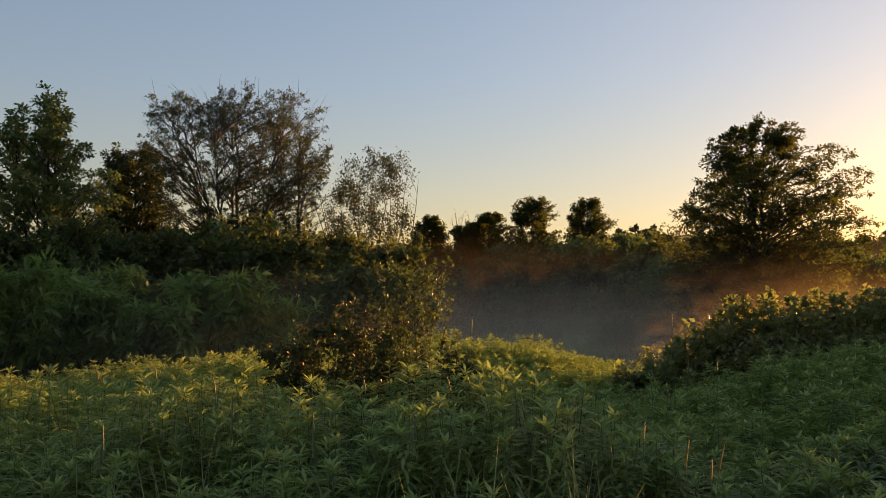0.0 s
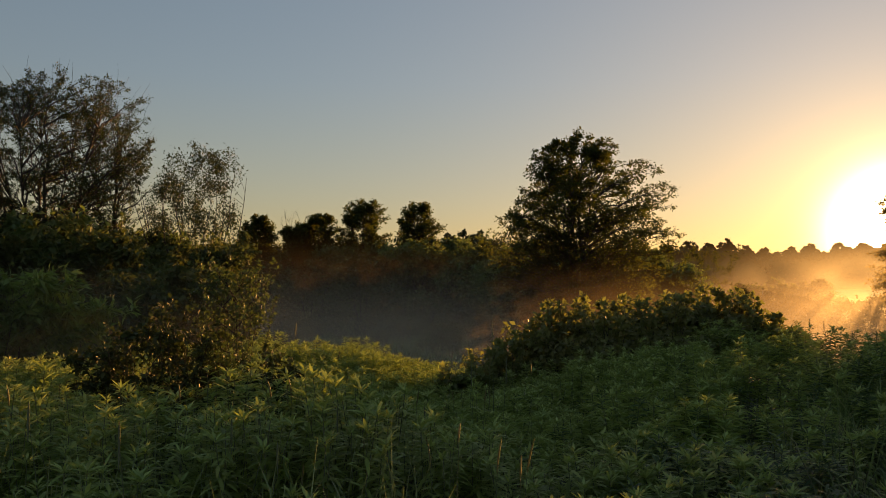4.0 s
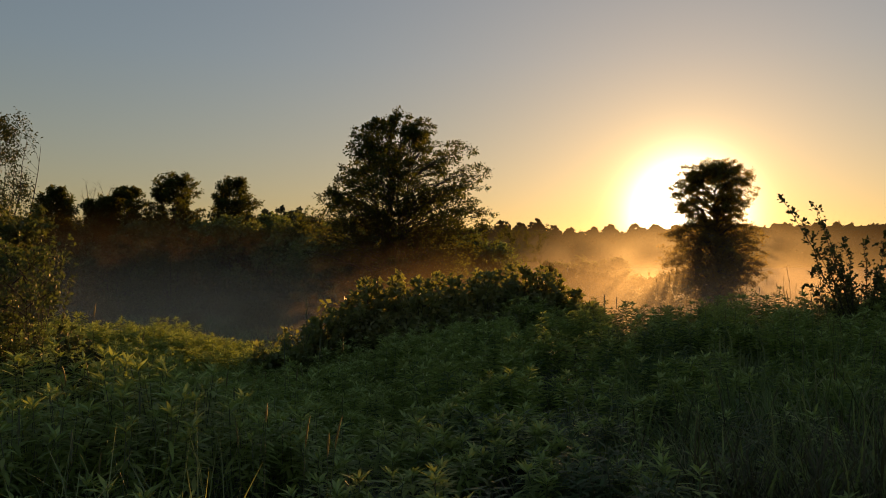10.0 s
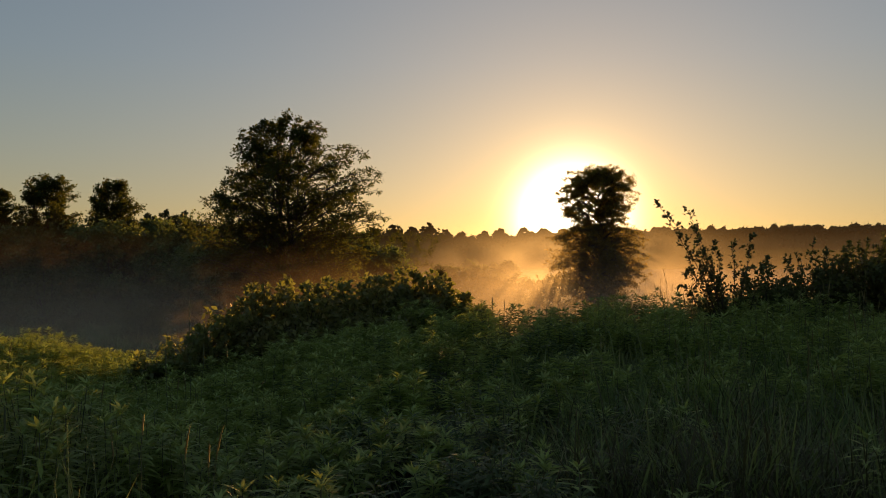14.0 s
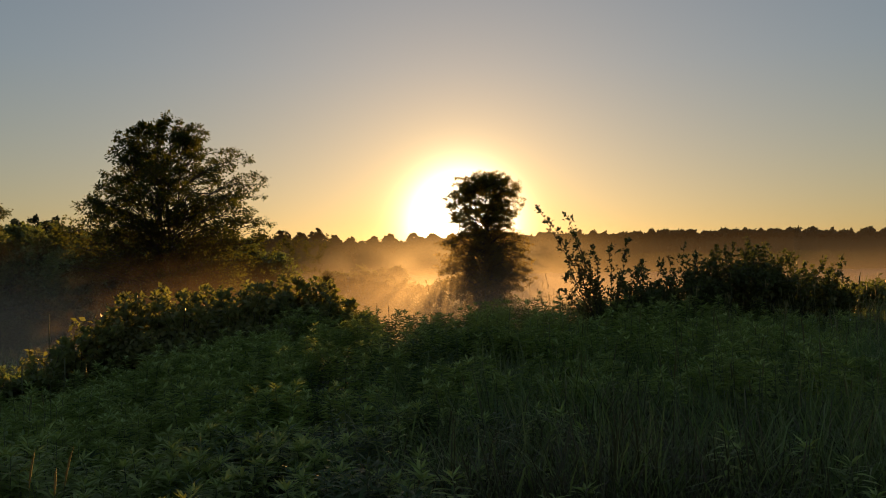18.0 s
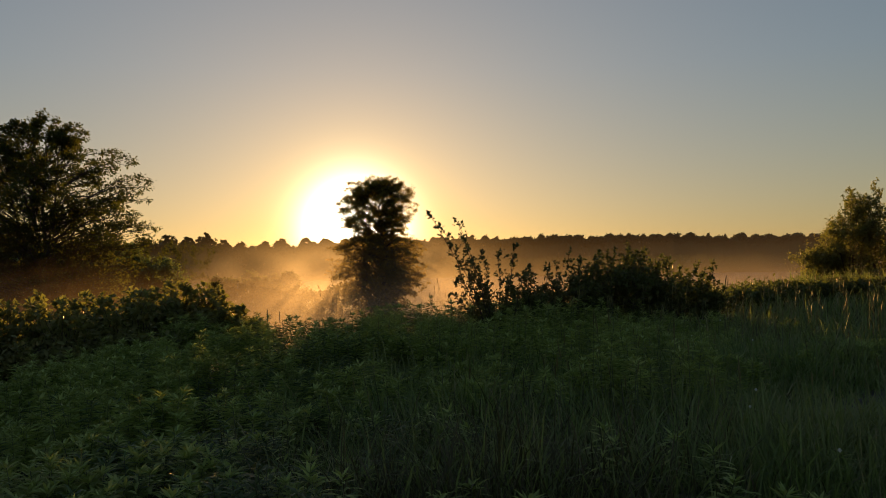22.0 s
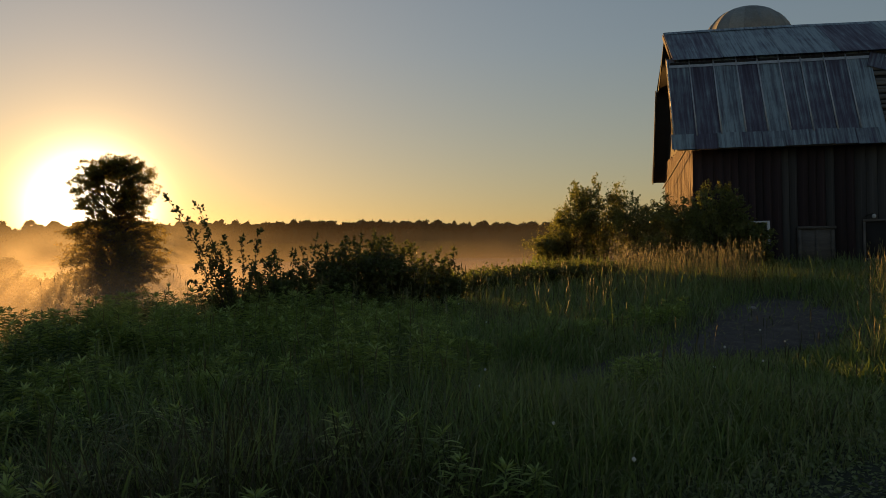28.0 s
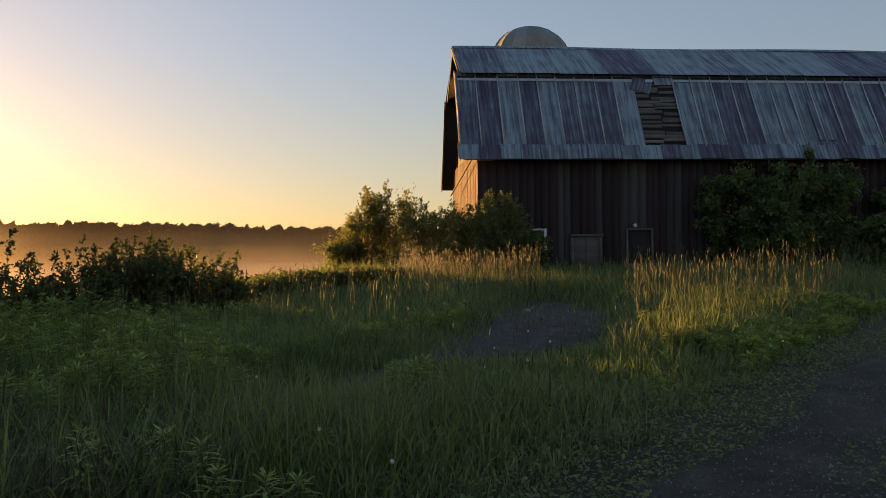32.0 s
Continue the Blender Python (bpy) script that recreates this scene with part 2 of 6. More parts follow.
M_DRY = leaf_mat("dry_seed_heads", (0.12, 0.12, 0.05), (0.19, 0.18, 0.08), (0.24, 0.22, 0.11), 0.35)
M_WOODS = leaf_mat("far_foliage", (0.03, 0.042, 0.018), (0.055, 0.07, 0.03), (0.08, 0.075, 0.03), 0.08)
M_BARK = solid_mat("bark", [(0.3, (0.032, 0.027, 0.022)), (0.7, (0.085, 0.072, 0.06))], 3.0, 30, 0.9, 0, 0.6, (1, 1, 0.25))
M_STALK = solid_mat("dry_stalk", [(0.3, (0.09, 0.11, 0.05)), (0.7, (0.19, 0.21, 0.11))], 6.0, 60, 0.9, 0, 0.3, (1, 1, 0.2))
M_SOIL = solid_mat("soil_and_turf", [(0.3, (0.025, 0.03, 0.012)), (0.55, (0.05, 0.06, 0.022)), (0.8, (0.07, 0.06, 0.03))], 0.8, 14, 0.95, 0, 0.8)
M_GRAVEL = solid_mat("dark_gravel", [(0.3, (0.045, 0.040, 0.031)), (0.55, (0.092, 0.083, 0.063)), (0.75, (0.17, 0.152, 0.115))], 1.5, 60, 0.9, 0, 2.0)
M_DIRT = solid_mat("worn_dirt", [(0.3, (0.035, 0.03, 0.026)), (0.55, (0.07, 0.06, 0.055)), (0.75, (0.13, 0.115, 0.10))], 3.5, 40, 0.95, 0, 0.9)
M_STONE = solid_mat("pale_stone", [(0.3, (0.22, 0.21, 0.2)), (0.7, (0.42, 0.40, 0.37))], 8, 60, 0.85, 0, 0.5)
M_BOARD = solid_mat("weathered_red_boards", [(0.3, (0.03, 0.021, 0.026)), (0.5, (0.058, 0.032, 0.036)), (0.62, (0.08, 0.052, 0.055)), (0.76, (0.16, 0.145, 0.15))], 1.6, 14, 0.88, 0, 0.6, (2.5, 2.5, 0.16), 0.9)
M_GREYBOARD = solid_mat("bare_grey_boards", [(0.3, (0.055, 0.052, 0.052)), (0.55, (0.095, 0.09, 0.088)), (0.75, (0.17, 0.165, 0.16))], 1.6, 14, 0.9, 0, 0.6, (2.5, 2.5, 0.16), 0.8)
# red boards again, toned deeper only to suit the sun on the gable
M_GABLE = solid_mat("sunlit_gable_boards", [(0.3, (0.03, 0.012, 0.009)), (0.6, (0.068, 0.026, 0.016)), (0.8, (0.11, 0.06, 0.042))], 1.6, 14, 0.88, 0, 0.6, (2.5, 2.5, 0.16), 0.7)
M_GREYWOOD = solid_mat("grey_wood", [(0.3, (0.11, 0.10, 0.09)), (0.7, (0.26, 0.23, 0.20))], 2.0, 30, 0.9, 0, 0.6, (0.15, 1, 1), 0.5)


def tin_mat(name):
    """Old painted sheet metal: bluish chalky paint worn off in streaks down the slope, to a purple-brown."""
    m, n, l = nodes_of(name)
    co = n.new("ShaderNodeTexCoord")
    oi = n.new("ShaderNodeObjectInfo")
    off = n.new("ShaderNodeVectorMath")
    off.operation = "MULTIPLY_ADD"
    off.inputs[1].default_value = (7, 13, 3)
    l.new(oi.outputs["Random"], off.inputs[0])
    l.new(co.outputs["Object"], off.inputs[2])
    mp = n.new("ShaderNodeMapping")
    mp.inputs["Scale"].default_value = (7.0, 0.28, 1)
    l.new(off.outputs[0], mp.inputs[0])
    streak = noise_tex(n, l, 1.6, 5, 0.65, mp.outputs[0])
    blot = noise_tex(n, l, 1.3, 4, 0.6, off.outputs[0])
    add = n.new("ShaderNodeMath")
    add.operation = "MULTIPLY_ADD"
    add.inputs[1].default_value = 0.3
    l.new(oi.outputs["Random"], add.inputs[0])
    mix = n.new("ShaderNodeMath")
    mix.operation = "MULTIPLY_ADD"
    mix.inputs[1].default_value = 0.35
    l.new(blot, mix.inputs[0])
    l.new(streak, mix.inputs[2])
    l.new(mix.outputs[0], add.inputs[2])
    c = ramp(n, l, add.outputs[0], [(0.56, (0.06, 0.052, 0.082)), (0.72, (0.10, 0.095, 0.14)), (0.86, (0.165, 0.205, 0.245)), (1.0, (0.29, 0.37, 0.41))])
    fine = noise_tex(n, l, 30, 4, 0.6, off.outputs[0])
    c = mixcol(n, l, 0.4, c, ramp(n, l, fine, [(0.3, (0.55, 0.55, 0.55)), (0.7, (1, 1, 1))]), "MULTIPLY")
    p = n.new("ShaderNodeBsdfPrincipled")
    l.new(c, p.inputs["Base Color"])
    p.inputs["Metallic"].default_value = 0.2
    l.new(ramp(n, l, streak, [(0.3, (0.75, 0.75, 0.75)), (0.7, (0.5, 0.5, 0.5))]), p.inputs["Roughness"])
    o = n.new("ShaderNodeOutputMaterial")
    l.new(p.outputs[0], o.inputs[0])
    return m


M_TIN = tin_mat("weathered_sheet_metal")
M_SEAM = solid_mat("bright_seam_metal", [(0.3, (0.48, 0.51, 0.56)), (0.7, (0.72, 0.74, 0.78))], 2.0, 6, 0.5, 0.3, 0.1, (1, 1, 1), 0.2)
M_DOME = solid_mat("galvanised_dome", [(0.3, (0.24, 0.27, 0.27)), (0.7, (0.36, 0.40, 0.40))], 1.0, 10, 0.8, 0.0, 0.1, (1, 1, 1), 0.45)
M_SILO = solid_mat("concrete_staves", [(0.3, (0.30, 0.29, 0.27)), (0.7, (0.42, 0.41, 0.38))], 1.0, 20, 0.9, 0, 0.4)
M_WHITE = solid_mat("white_paint", [(0.3, (0.70, 0.70, 0.70)), (0.7, (0.82, 0.82, 0.82))], 4, 40, 0.6, 0, 0.1)
# near-black for dark parts, and for insides and undersides in shade
M_DARK = solid_mat("dark_parts_and_shade", [(0.3, (0.015, 0.013, 0.012)), (0.7, (0.03, 0.026, 0.024))], 2, 20, 0.9, 0, 0.1)
M_PETAL = solid_mat("white_petals", [(0.3, (0.65, 0.65, 0.6)), (0.7, (0.8, 0.8, 0.75))], 9, 60, 0.7, 0, 0.1)
M_PEBBLE = solid_mat("pebbles", [(0.38, (0.035, 0.032, 0.027)), (0.5, (0.12, 0.113, 0.093)), (0.63, (0.38, 0.355, 0.29))], 45, 90, 0.9, 0, 0.3)
M_MIST = mist_mat("ground_mist", 0.062, -4.2, 1.5, side_of=(2.0, 10.0, 0.6, 1.0), back=0.3)
M_BACK = mist_mat("far_mist", 0.12, -3.6, 3.6, side_of=(38.0, 52.0, 0.0, 1.0), back=0.35, tint=(0.97, 0.85, 0.68, 1))
M_NEAR = mist_mat("near_mist", 0.13, -2.2, 2.4, side_of=(-4.0, 1.2, 1.0, 0.0), back=0.6, end_of=(-9.5, -5.0, 0.2, 1.0))
M_LOW = mist_mat("low_mist", 0.058, -2.6, 2.4, side_of=(-9.0, -3.0, 0.5, 1.0), back=0.4)
M_WISP = mist_mat("rising_mist", 0.026, -2.5, 6.0, side_of=(36.0, 48.0, 0.0, 1.0), end_of=(50.0, 60.0, 1.0, 0.0))
M_SHADE = mist_mat("shaded_mist", 0.045, -3.0, 4.5, side_of=(-16.0, -4.0, 0.2, 1.0), end_of=(8.0, 24.0, 1.0, 0.0), back=0.55)
M_HAZE = mist_mat("distant_haze", 0.046, -2.0, 15.0, 0.88, 0.8, back=0.55, end_of=(162.0, 200.0, 1.0, 2.2), tint=(0.84, 0.76, 0.72, 1))

# ---------------------------------------------------------------- geometry tools
UP = np.array((0.0, 0.0, 1.0))


def smooth(a, b, x):
    t = np.clip((np.asarray(x, float) - a) / (b - a), 0, 1)
    return t * t * (3 - 2 * t)


def unit(v):
    return v / np.maximum(np.linalg.norm(v, axis=-1, keepdims=True), 1e-9)


class Geo:
    """Vertices and faces gathered in arrays."""

    def __init__(self):
        self.v, self.f, self.n = [], [], 0

    def add(self, v, *faces):
        v = np.asarray(v, float).reshape(-1, 3)
        self.v.append(v)
        for f in faces:
            self.f.append(np.asarray(f, np.int64) + self.n)
        self.n += len(v)
        return self

    def mesh(self, name, material, shade=False):
        me = bpy.data.meshes.new(name)
        v = np.concatenate(self.v)
        flat = np.concatenate([f.ravel() for f in self.f])
        count = np.concatenate([np.full(len(f), f.shape[1]) for f in self.f])
        me.vertices.add(len(v))
        me.vertices.foreach_set("co", v.ravel().astype(np.float32))
        me.loops.add(len(flat))
        me.loops.foreach_set("vertex_index", flat.astype(np.int32))
        me.polygons.add(len(count))
        me.polygons.foreach_set("loop_start", (np.cumsum(count) - count).astype(np.int32))
        if shade:
            me.polygons.foreach_set("use_smooth", np.ones(len(count), bool))
        me.update(calc_edges=True)
        me.materials.append(material)
        return me


def part(name, geo, material, parent=None, label="", shade=False):
    me = geo if isinstance(geo, bpy.types.Mesh) else geo.mesh(name, material, shade)
    ob = new(name, me)
    ob.parent = parent
    return tagged(ob, label)


def thing(name, at, label, category, group=""):
    ob = new(name)
    ob.location = at
    return tagged(ob, label, category, group)


def tubes(geo, pts, rad, sides=5):
    """n tubes through k points each: pts (n, k, 3), rad (n, k)."""
    n, k, _ = pts.shape
    d = unit(np.gradient(pts, axis=1))
    side = unit(np.cross(d, np.where(np.abs(d[..., 2:]) > 0.9, np.array((1.0, 0, 0)), UP)))
    other = np.cross(d, side)
    a = np.arange(sides) * 2 * np.pi / sides
    ring = pts[:, :, None] + rad[:, :, None, None] * (np.cos(a)[:, None] * side[:, :, None] + np.sin(a)[:, None] * other[:, :, None])
    i, j, s = np.meshgrid(np.arange(n), np.arange(k - 1), np.arange(sides), indexing="ij")
    q = lambda jj, ss: ((i * k + jj) * sides + ss % sides).ravel()
    geo.add(ring, np.stack([q(j, s), q(j, s + 1), q(j + 1, s + 1), q(j + 1, s)], -1))
    return geo


def leaves(geo, p, d, nrm, length, width, fold=0.2, droop=0.0):
    """Pointed leaves with a folded midrib: base p, direction d, facing nrm."""
    d = unit(d)
    s = unit(np.cross(d, nrm)) * width[:, None] * 0.5
    up = unit(np.cross(s, d))
    mid = p + d * length[:, None] * 0.45 + up * (fold * width)[:, None]
    tip = p + d * length[:, None] - UP * (droop * length)[:, None]
    v = np.stack([p, mid + s, tip, mid - s], 1)
    b = np.arange(len(p))[:, None] * 4
    geo.add(v, b + np.array((0, 1, 2)), b + np.array((0, 2, 3)))
    return geo


def blades(geo, p, d, length, width, bend, seg=3):
    """Bent, tapering blades: base p, first direction d, falling over by bend."""
    n = len(p)
    t = np.linspace(0, 1, seg + 1)
    hor = d * np.array((1.0, 1, 0))
    hor = unit(hor + 1e-6)
    line = p[:, None] + d[:, None] * (length[:, None] * t)[..., None] + hor[:, None] * (length * bend)[:, None, None] * (t**2)[:, None] - UP * ((length * bend)[:, None] * 0.7 * t**3)[..., None]
    s = unit(np.cross(d, UP) + 1e-6)
    w = (width[:, None] * np.array([0.8, 1.0, 0.75, 0.05])[: seg + 1] * 0.5)[..., None]
    v = np.stack([line - s[:, None] * w, line + s[:, None] * w], 2).reshape(n, -1, 3)
    b = (np.arange(n) * (seg + 1) * 2)[:, None]
    geo.add(v, *[b + np.array((2 * k, 2 * k + 1, 2 * k + 3, 2 * k + 2)) for k in range(seg)])
    return geo


def box(geo, lo, hi, m=None):
    lo, hi = np.array(lo, float), np.array(hi, float)
    c = np.array([[x, y, z] for x in (0, 1) for y in (0, 1) for z in (0, 1)], float)
    v = lo + c * (hi - lo)
    if m is not None:
        v = np.array([m @ Vector(p) for p in v])
    geo.add(v, np.array([(0, 1, 3, 2), (4, 6, 7, 5), (0, 4, 5, 1), (2, 3, 7, 6), (0, 2, 6, 4), (1, 5, 7, 3)]))
    return geo


# ---------------------------------------------------------------- the lie of the land
CREST_AZ = [-180, -75, -50, -25, 0, 20, 41, 60, 70, 78, 90, 130, 180]
CREST_R = [300, 300, 14, 11.5, 11.5, 12, 14, 17.5, 24, 40, 60, 300, 300]


def ground_z(x, y):
    x, y = np.asarray(x, float), np.asarray(y, float)
    az, r = np.degrees(np.arctan2(x, y)), np.hypot(x, y)
    top = np.interp(x, [-40, -10, 0, 8, 14, 28, 60], [-0.5, -0.25, -0.02, 0.15, 0.3, 0.75, 0.8])
    top = top - 0.85 * np.exp(-(((az - 12) / 13) ** 2)) * smooth(4, 12, r) - 0.25 * smooth(12, -10, az) * smooth(5, 11, r)
    top = top + 0.45 * np.exp(-(((az - 3) / 8.5) ** 2)) * smooth(10.5, 14.5, r) * (1 - smooth(15.5, 22, r))
    over = r - np.interp(az, CREST_AZ, CREST_R)
    drop = smooth(0, 34, over)
    far = -4.2 + 0.25 * np.sin(x * 0.11) * np.cos(y * 0.09)
    z = top * (1 - drop) + far * drop
    return z + 0.05 * np.sin(x * 0.9 + 1) * np.cos(y * 0.8) * smooth(3, 8, r)


def spot(az, r):
    x, y = r * math.sin(radians(az)), r * math.cos(radians(az))
    return x, y, float(ground_z(x, y))


def land():
    rr = np.concatenate([[0.0], np.geomspace(0.6, 4500, 150)])
    aa = np.radians(np.arange(0, 360, 1.5))
    r, a = np.meshgrid(rr, aa, indexing="ij")
    x, y = r * np.sin(a), r * np.cos(a)
    g = Geo()
    n = len(aa)
    i, j = np.meshgrid(np.arange(len(rr) - 1), np.arange(n), indexing="ij")
    q = lambda ii, jj: (ii * n + jj % n).ravel()
    g.add(np.stack([x, y, ground_z(x, y)], -1), np.stack([q(i, j), q(i, j + 1), q(i + 1, j + 1), q(i + 1, j)], -1))
    ob = part("ground", g, M_SOIL, shade=True)
    tagged(ob, "dark turf and soil under the weeds, falling to a marsh", "ground", kind="structure")


land()


def strip(name, line, half, lift, material, label, category):
    """A surface that follows the ground along a line of (x, y), half its width to each side."""
    line, half = np.array(line, float), np.array(half, float)
    t = np.linspace(0, len(line) - 1, 60)
    k = np.arange(len(line))
    c = np.stack([np.interp(t, k, line[:, 0]), np.interp(t, k, line[:, 1])], -1)
    h = np.interp(t, k, half)
    d = unit(np.gradient(c, axis=0))
    s = np.stack([d[:, 1], -d[:, 0]], -1)
    u = np.linspace(-1, 1, 17)
    rough = 1 + 0.12 * np.sin(t * 9)[:, None] * np.abs(u) ** 3 + 0.08 * np.sin(t * 23)[:, None] * np.abs(u) ** 3
    p = c[:, None] + s[:, None] * (h[:, None] * u * rough)[..., None]
    z = ground_z(p[..., 0], p[..., 1]) + lift * (1 - 0.9 * np.abs(u) ** 4)
    g = Geo()
    i, j = np.meshgrid(np.arange(59), np.arange(16), indexing="ij")
    q = lambda ii, jj: (ii * 17 + jj).ravel()
    g.add(np.concatenate([p, z[..., None]], -1), np.stack([q(i, j), q(i + 1, j), q(i + 1, j + 1), q(i, j + 1)], -1))
    return tagged(part(name, g, material, shade=True), label, category, kind="structure")


strip("gravel_drive", [(-14, 8.6), (-7, 4.6), (0, 0.6), (5, -2.1), (11, -5.4), (18, -9), (30, -15), (60, -30)], [1.55, 1.55, 1.55, 1.55, 1.5, 1.6, 1.7, 1.7], 0.05, M_GRAVEL, "dark gravel farm drive with loose stones", "road")
strip("dirt_track", [(7.9, 2.26), (9.2, 1.98), (10.6, 1.66), (11.8, 1.0), (13.2, 0.4), (15.2, 0.35), (17.2, 0.4), (18.9, 0.42)], [0.3, 0.4, 0.5, 0.7, 0.95, 1.1, 1.1, 0.5], 0.05, M_DIRT, "worn bare dirt track through the grass to the barn", "path")

# ---------------------------------------------------------------- barn
BA = radians(-74.3)
BU = Vector((math.cos(BA), math.sin(BA), 0))
BV = Vector((-BU.y, BU.x, 0))
BARN = Vector((29.21, 4.1, 0))
BM = Matrix((( BU.x, BV.x, 0, BARN.x), (BU.y, BV.y, 0, BARN.y), (0, 0, 1, 0), (0, 0, 0, 1)))  # u along the eave, v away, z up
EAVE, KINK, RIDGE, BASE, LONG = (0.0, 5.15), (1.9, 8.68), (4.6, 10.28), 0.55, 27.0
KINK2, EAVE2 = (7.4, 8.5), (9.4, 4.7)
W0, W1 = 0.45, 8.95       # wall planes, near and far
U0 = 0.62                 # gable wall


def barn():
    rnd = random.Random(5)
    ob = thing("barn", (0, 0, 0), "old gambrel-roofed barn with weathered red boards and a worn sheet-metal roof", "barn")
    ob.matrix_world = BM
    # long wall: one board after another over a near-black sheet for the unlit gaps, with hatch and doorway set on
    wall = part("long_wall", box(Geo(), (U0 + 0.1, W0 + 0.06, BASE - 0.6), (LONG, W0 + 0.16, EAVE[1] + 0.6)), M_DARK, ob, "near-black sheet behind the long wall boards, standing for unlit gaps")
    meshes = []
    for k in range(6):
        w = 0.24 + 0.025 * k
        meshes.append((w, box(Geo(), (0, 0, 0), (w - 0.012, 0.028, 1)).mesh("board", M_BOARD), box(Geo(), (0, 0, 0), (w - 0.012, 0.028, 1)).mesh("board", M_GREYBOARD)))
    u = U0
    while u < LONG:
        w, red, grey = rnd.choice(meshes)
        me = grey if 3.0 < u < 9.0 and rnd.random() < 0.4 else red
        low, top = BASE + rnd.uniform(-0.1, 0.12), EAVE[1] + 0.55
        p = part("board", me, M_BOARD, wall)
        p.matrix_local = Matrix.Translation((u, W0 + 0.02 + rnd.uniform(-0.012, 0.012), low)) @ Matrix.Diagonal((1, 1, top - low, 1))
        u += w
    # gable wall: boards cut to the roof line, near-black sheet above for the shade
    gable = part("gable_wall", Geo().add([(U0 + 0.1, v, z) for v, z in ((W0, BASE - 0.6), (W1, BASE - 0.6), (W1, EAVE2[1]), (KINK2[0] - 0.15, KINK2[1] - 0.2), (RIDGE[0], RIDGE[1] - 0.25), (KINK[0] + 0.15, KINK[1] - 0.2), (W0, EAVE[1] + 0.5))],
                 [(0, 1, 2), (0, 2, 3), (0, 3, 4), (0, 4, 5), (0, 5, 6)]), M_DARK, ob, "near-black sheet behind the gable boards, standing for the shaded upper gable")
    v = W0
    gmesh = box(Geo(), (0, 0, 0), (0.03, 0.205, 1)).mesh("gable_board", M_GABLE)
    while v < W1 - 0.1:
        mid = v + 0.11
        top = np.interp(mid, [EAVE[0], KINK[0], RIDGE[0], KINK2[0], EAVE2[0]], [EAVE[1], KINK[1], RIDGE[1], KINK2[1], EAVE2[1]]) - 0.12
        top = min(top, 5.5 + rnd.uniform(-0.05, 0.05))  # shaded upper gable shown by the dark sheet alone
        p = part("gable_board", gmesh, M_BOARD, gable)
        p.matrix_local = Matrix.Translation((U0 + rnd.uniform(-0.006, 0.006), v, BASE - 0.1)) @ Matrix.Diagonal((1, 1, top - BASE + 0.1, 1))
        v += 0.234
    part("back_wall", box(Geo(), (U0, W1, BASE - 0.6), (LONG, W1 + 0.1, EAVE2[1])), M_BOARD, ob)
    part("far_gable_wall", Geo().add([(LONG, v, z) for v, z in ((W0, BASE - 0.6), (W1, BASE - 0.6), (W1, EAVE2[1]), KINK2, RIDGE, KINK, (W0, EAVE[1]))],
         [(0, 1, 2), (0, 2, 3), (0, 3, 4), (0, 4, 5), (0, 5, 6)]), M_BOARD, ob)

    # roof: purlin deck underneath, then sheet after sheet with raised edges
    def deck(a, b, name, u0):
        g = Geo()
        (va, za), (vb, zb) = a, b
        n = np.array((-(zb - za), vb - va))
        n = n / np.linalg.norm(n)
        pts = []
        for uu in (u0 + 0.05, LONG + 0.4):
            for (vv, zz) in ((va, za), (vb, zb)):
                for off in (-0.10, -0.05):
                    pts.append((uu, vv + n[0] * off, zz + n[1] * off))
        g.add(pts, [(0, 2, 3, 1), (4, 5, 7, 6), (0, 1, 5, 4), (2, 6, 7, 3), (1, 3, 7, 5), (0, 4, 6, 2)])
        # near-black puts the shade of underside and lath gaps into the colour
        return part(name, g, M_DARK, ob, "roof deck coloured near-black for its shaded underside")

    lower = deck(EAVE, KINK, "lower_roof", -0.06)
    upper = deck(KINK, RIDGE, "upper_roof", 0.14)
    upper2 = deck(RIDGE, KINK2, "far_upper_roof", 0.2)
    deck(KINK2, EAVE2, "far_lower_roof", 0.09)

    def sheet_mesh(w, length, name):
        """A sheet with a rolled seam on each side and a shallow V between; x across, y up the slope."""
        xs = np.array([0, 0.012, 0.03, 0.05, w * 0.34, w * 0.36, w * 0.38, w * 0.62, w * 0.64, w * 0.66, w - 0.03, w - 0.012, w])
        zs = np.array([0.0, 0.03, 0.032, 0.004, 0.004, 0.012, 0.004, 0.004, 0.012, 0.004, 0.004, 0.022, 0.0])
        ys = np.array([0.0, 0.5, 1.0]) * length
        g = Geo()
        vv = np.array([(x, y, z) for y in ys for x, z in zip(xs, zs)])
        n = len(xs)
        q = [(r * n + c, r * n + c + 1, (r + 1) * n + c + 1, (r + 1) * n + c) for r in range(2) for c in range(n - 1)]
        g.add(vv, np.array(q))
        return g.mesh(name, M_TIN)

    def lay(a, b, parent, f0, f1, width, lift, skip=(), name="roof_sheet", jitter=0.02, u0=0.0):
        """Sheets side by side on the slope a-b, from fraction f0 to f1 of it."""
        (va, za), (vb, zb) = a, b
        slope = math.hypot(vb - va, zb - za)
        tilt = math.atan2(zb - za, vb - va)
        seam = box(Geo(), (0, 0, 0), (0.045, slope * (f1 - f0) * 0.97, 0.03)).mesh("seam", M_SEAM)
        kinds = [(width * f, sheet_mesh(width * f, slope * (f1 - f0), name)) for f in (0.94, 1.0, 1.06)]
        u = u0
        while u < LONG + 0.3:
            w, me = rnd.choice(kinds)
            if not any(s0 - 0.3 * w < u < s1 - 0.5 * w for s0, s1 in skip):
                p = part(name, me, M_TIN, parent)
                f = f0 + rnd.uniform(-jitter, jitter) * 0.3
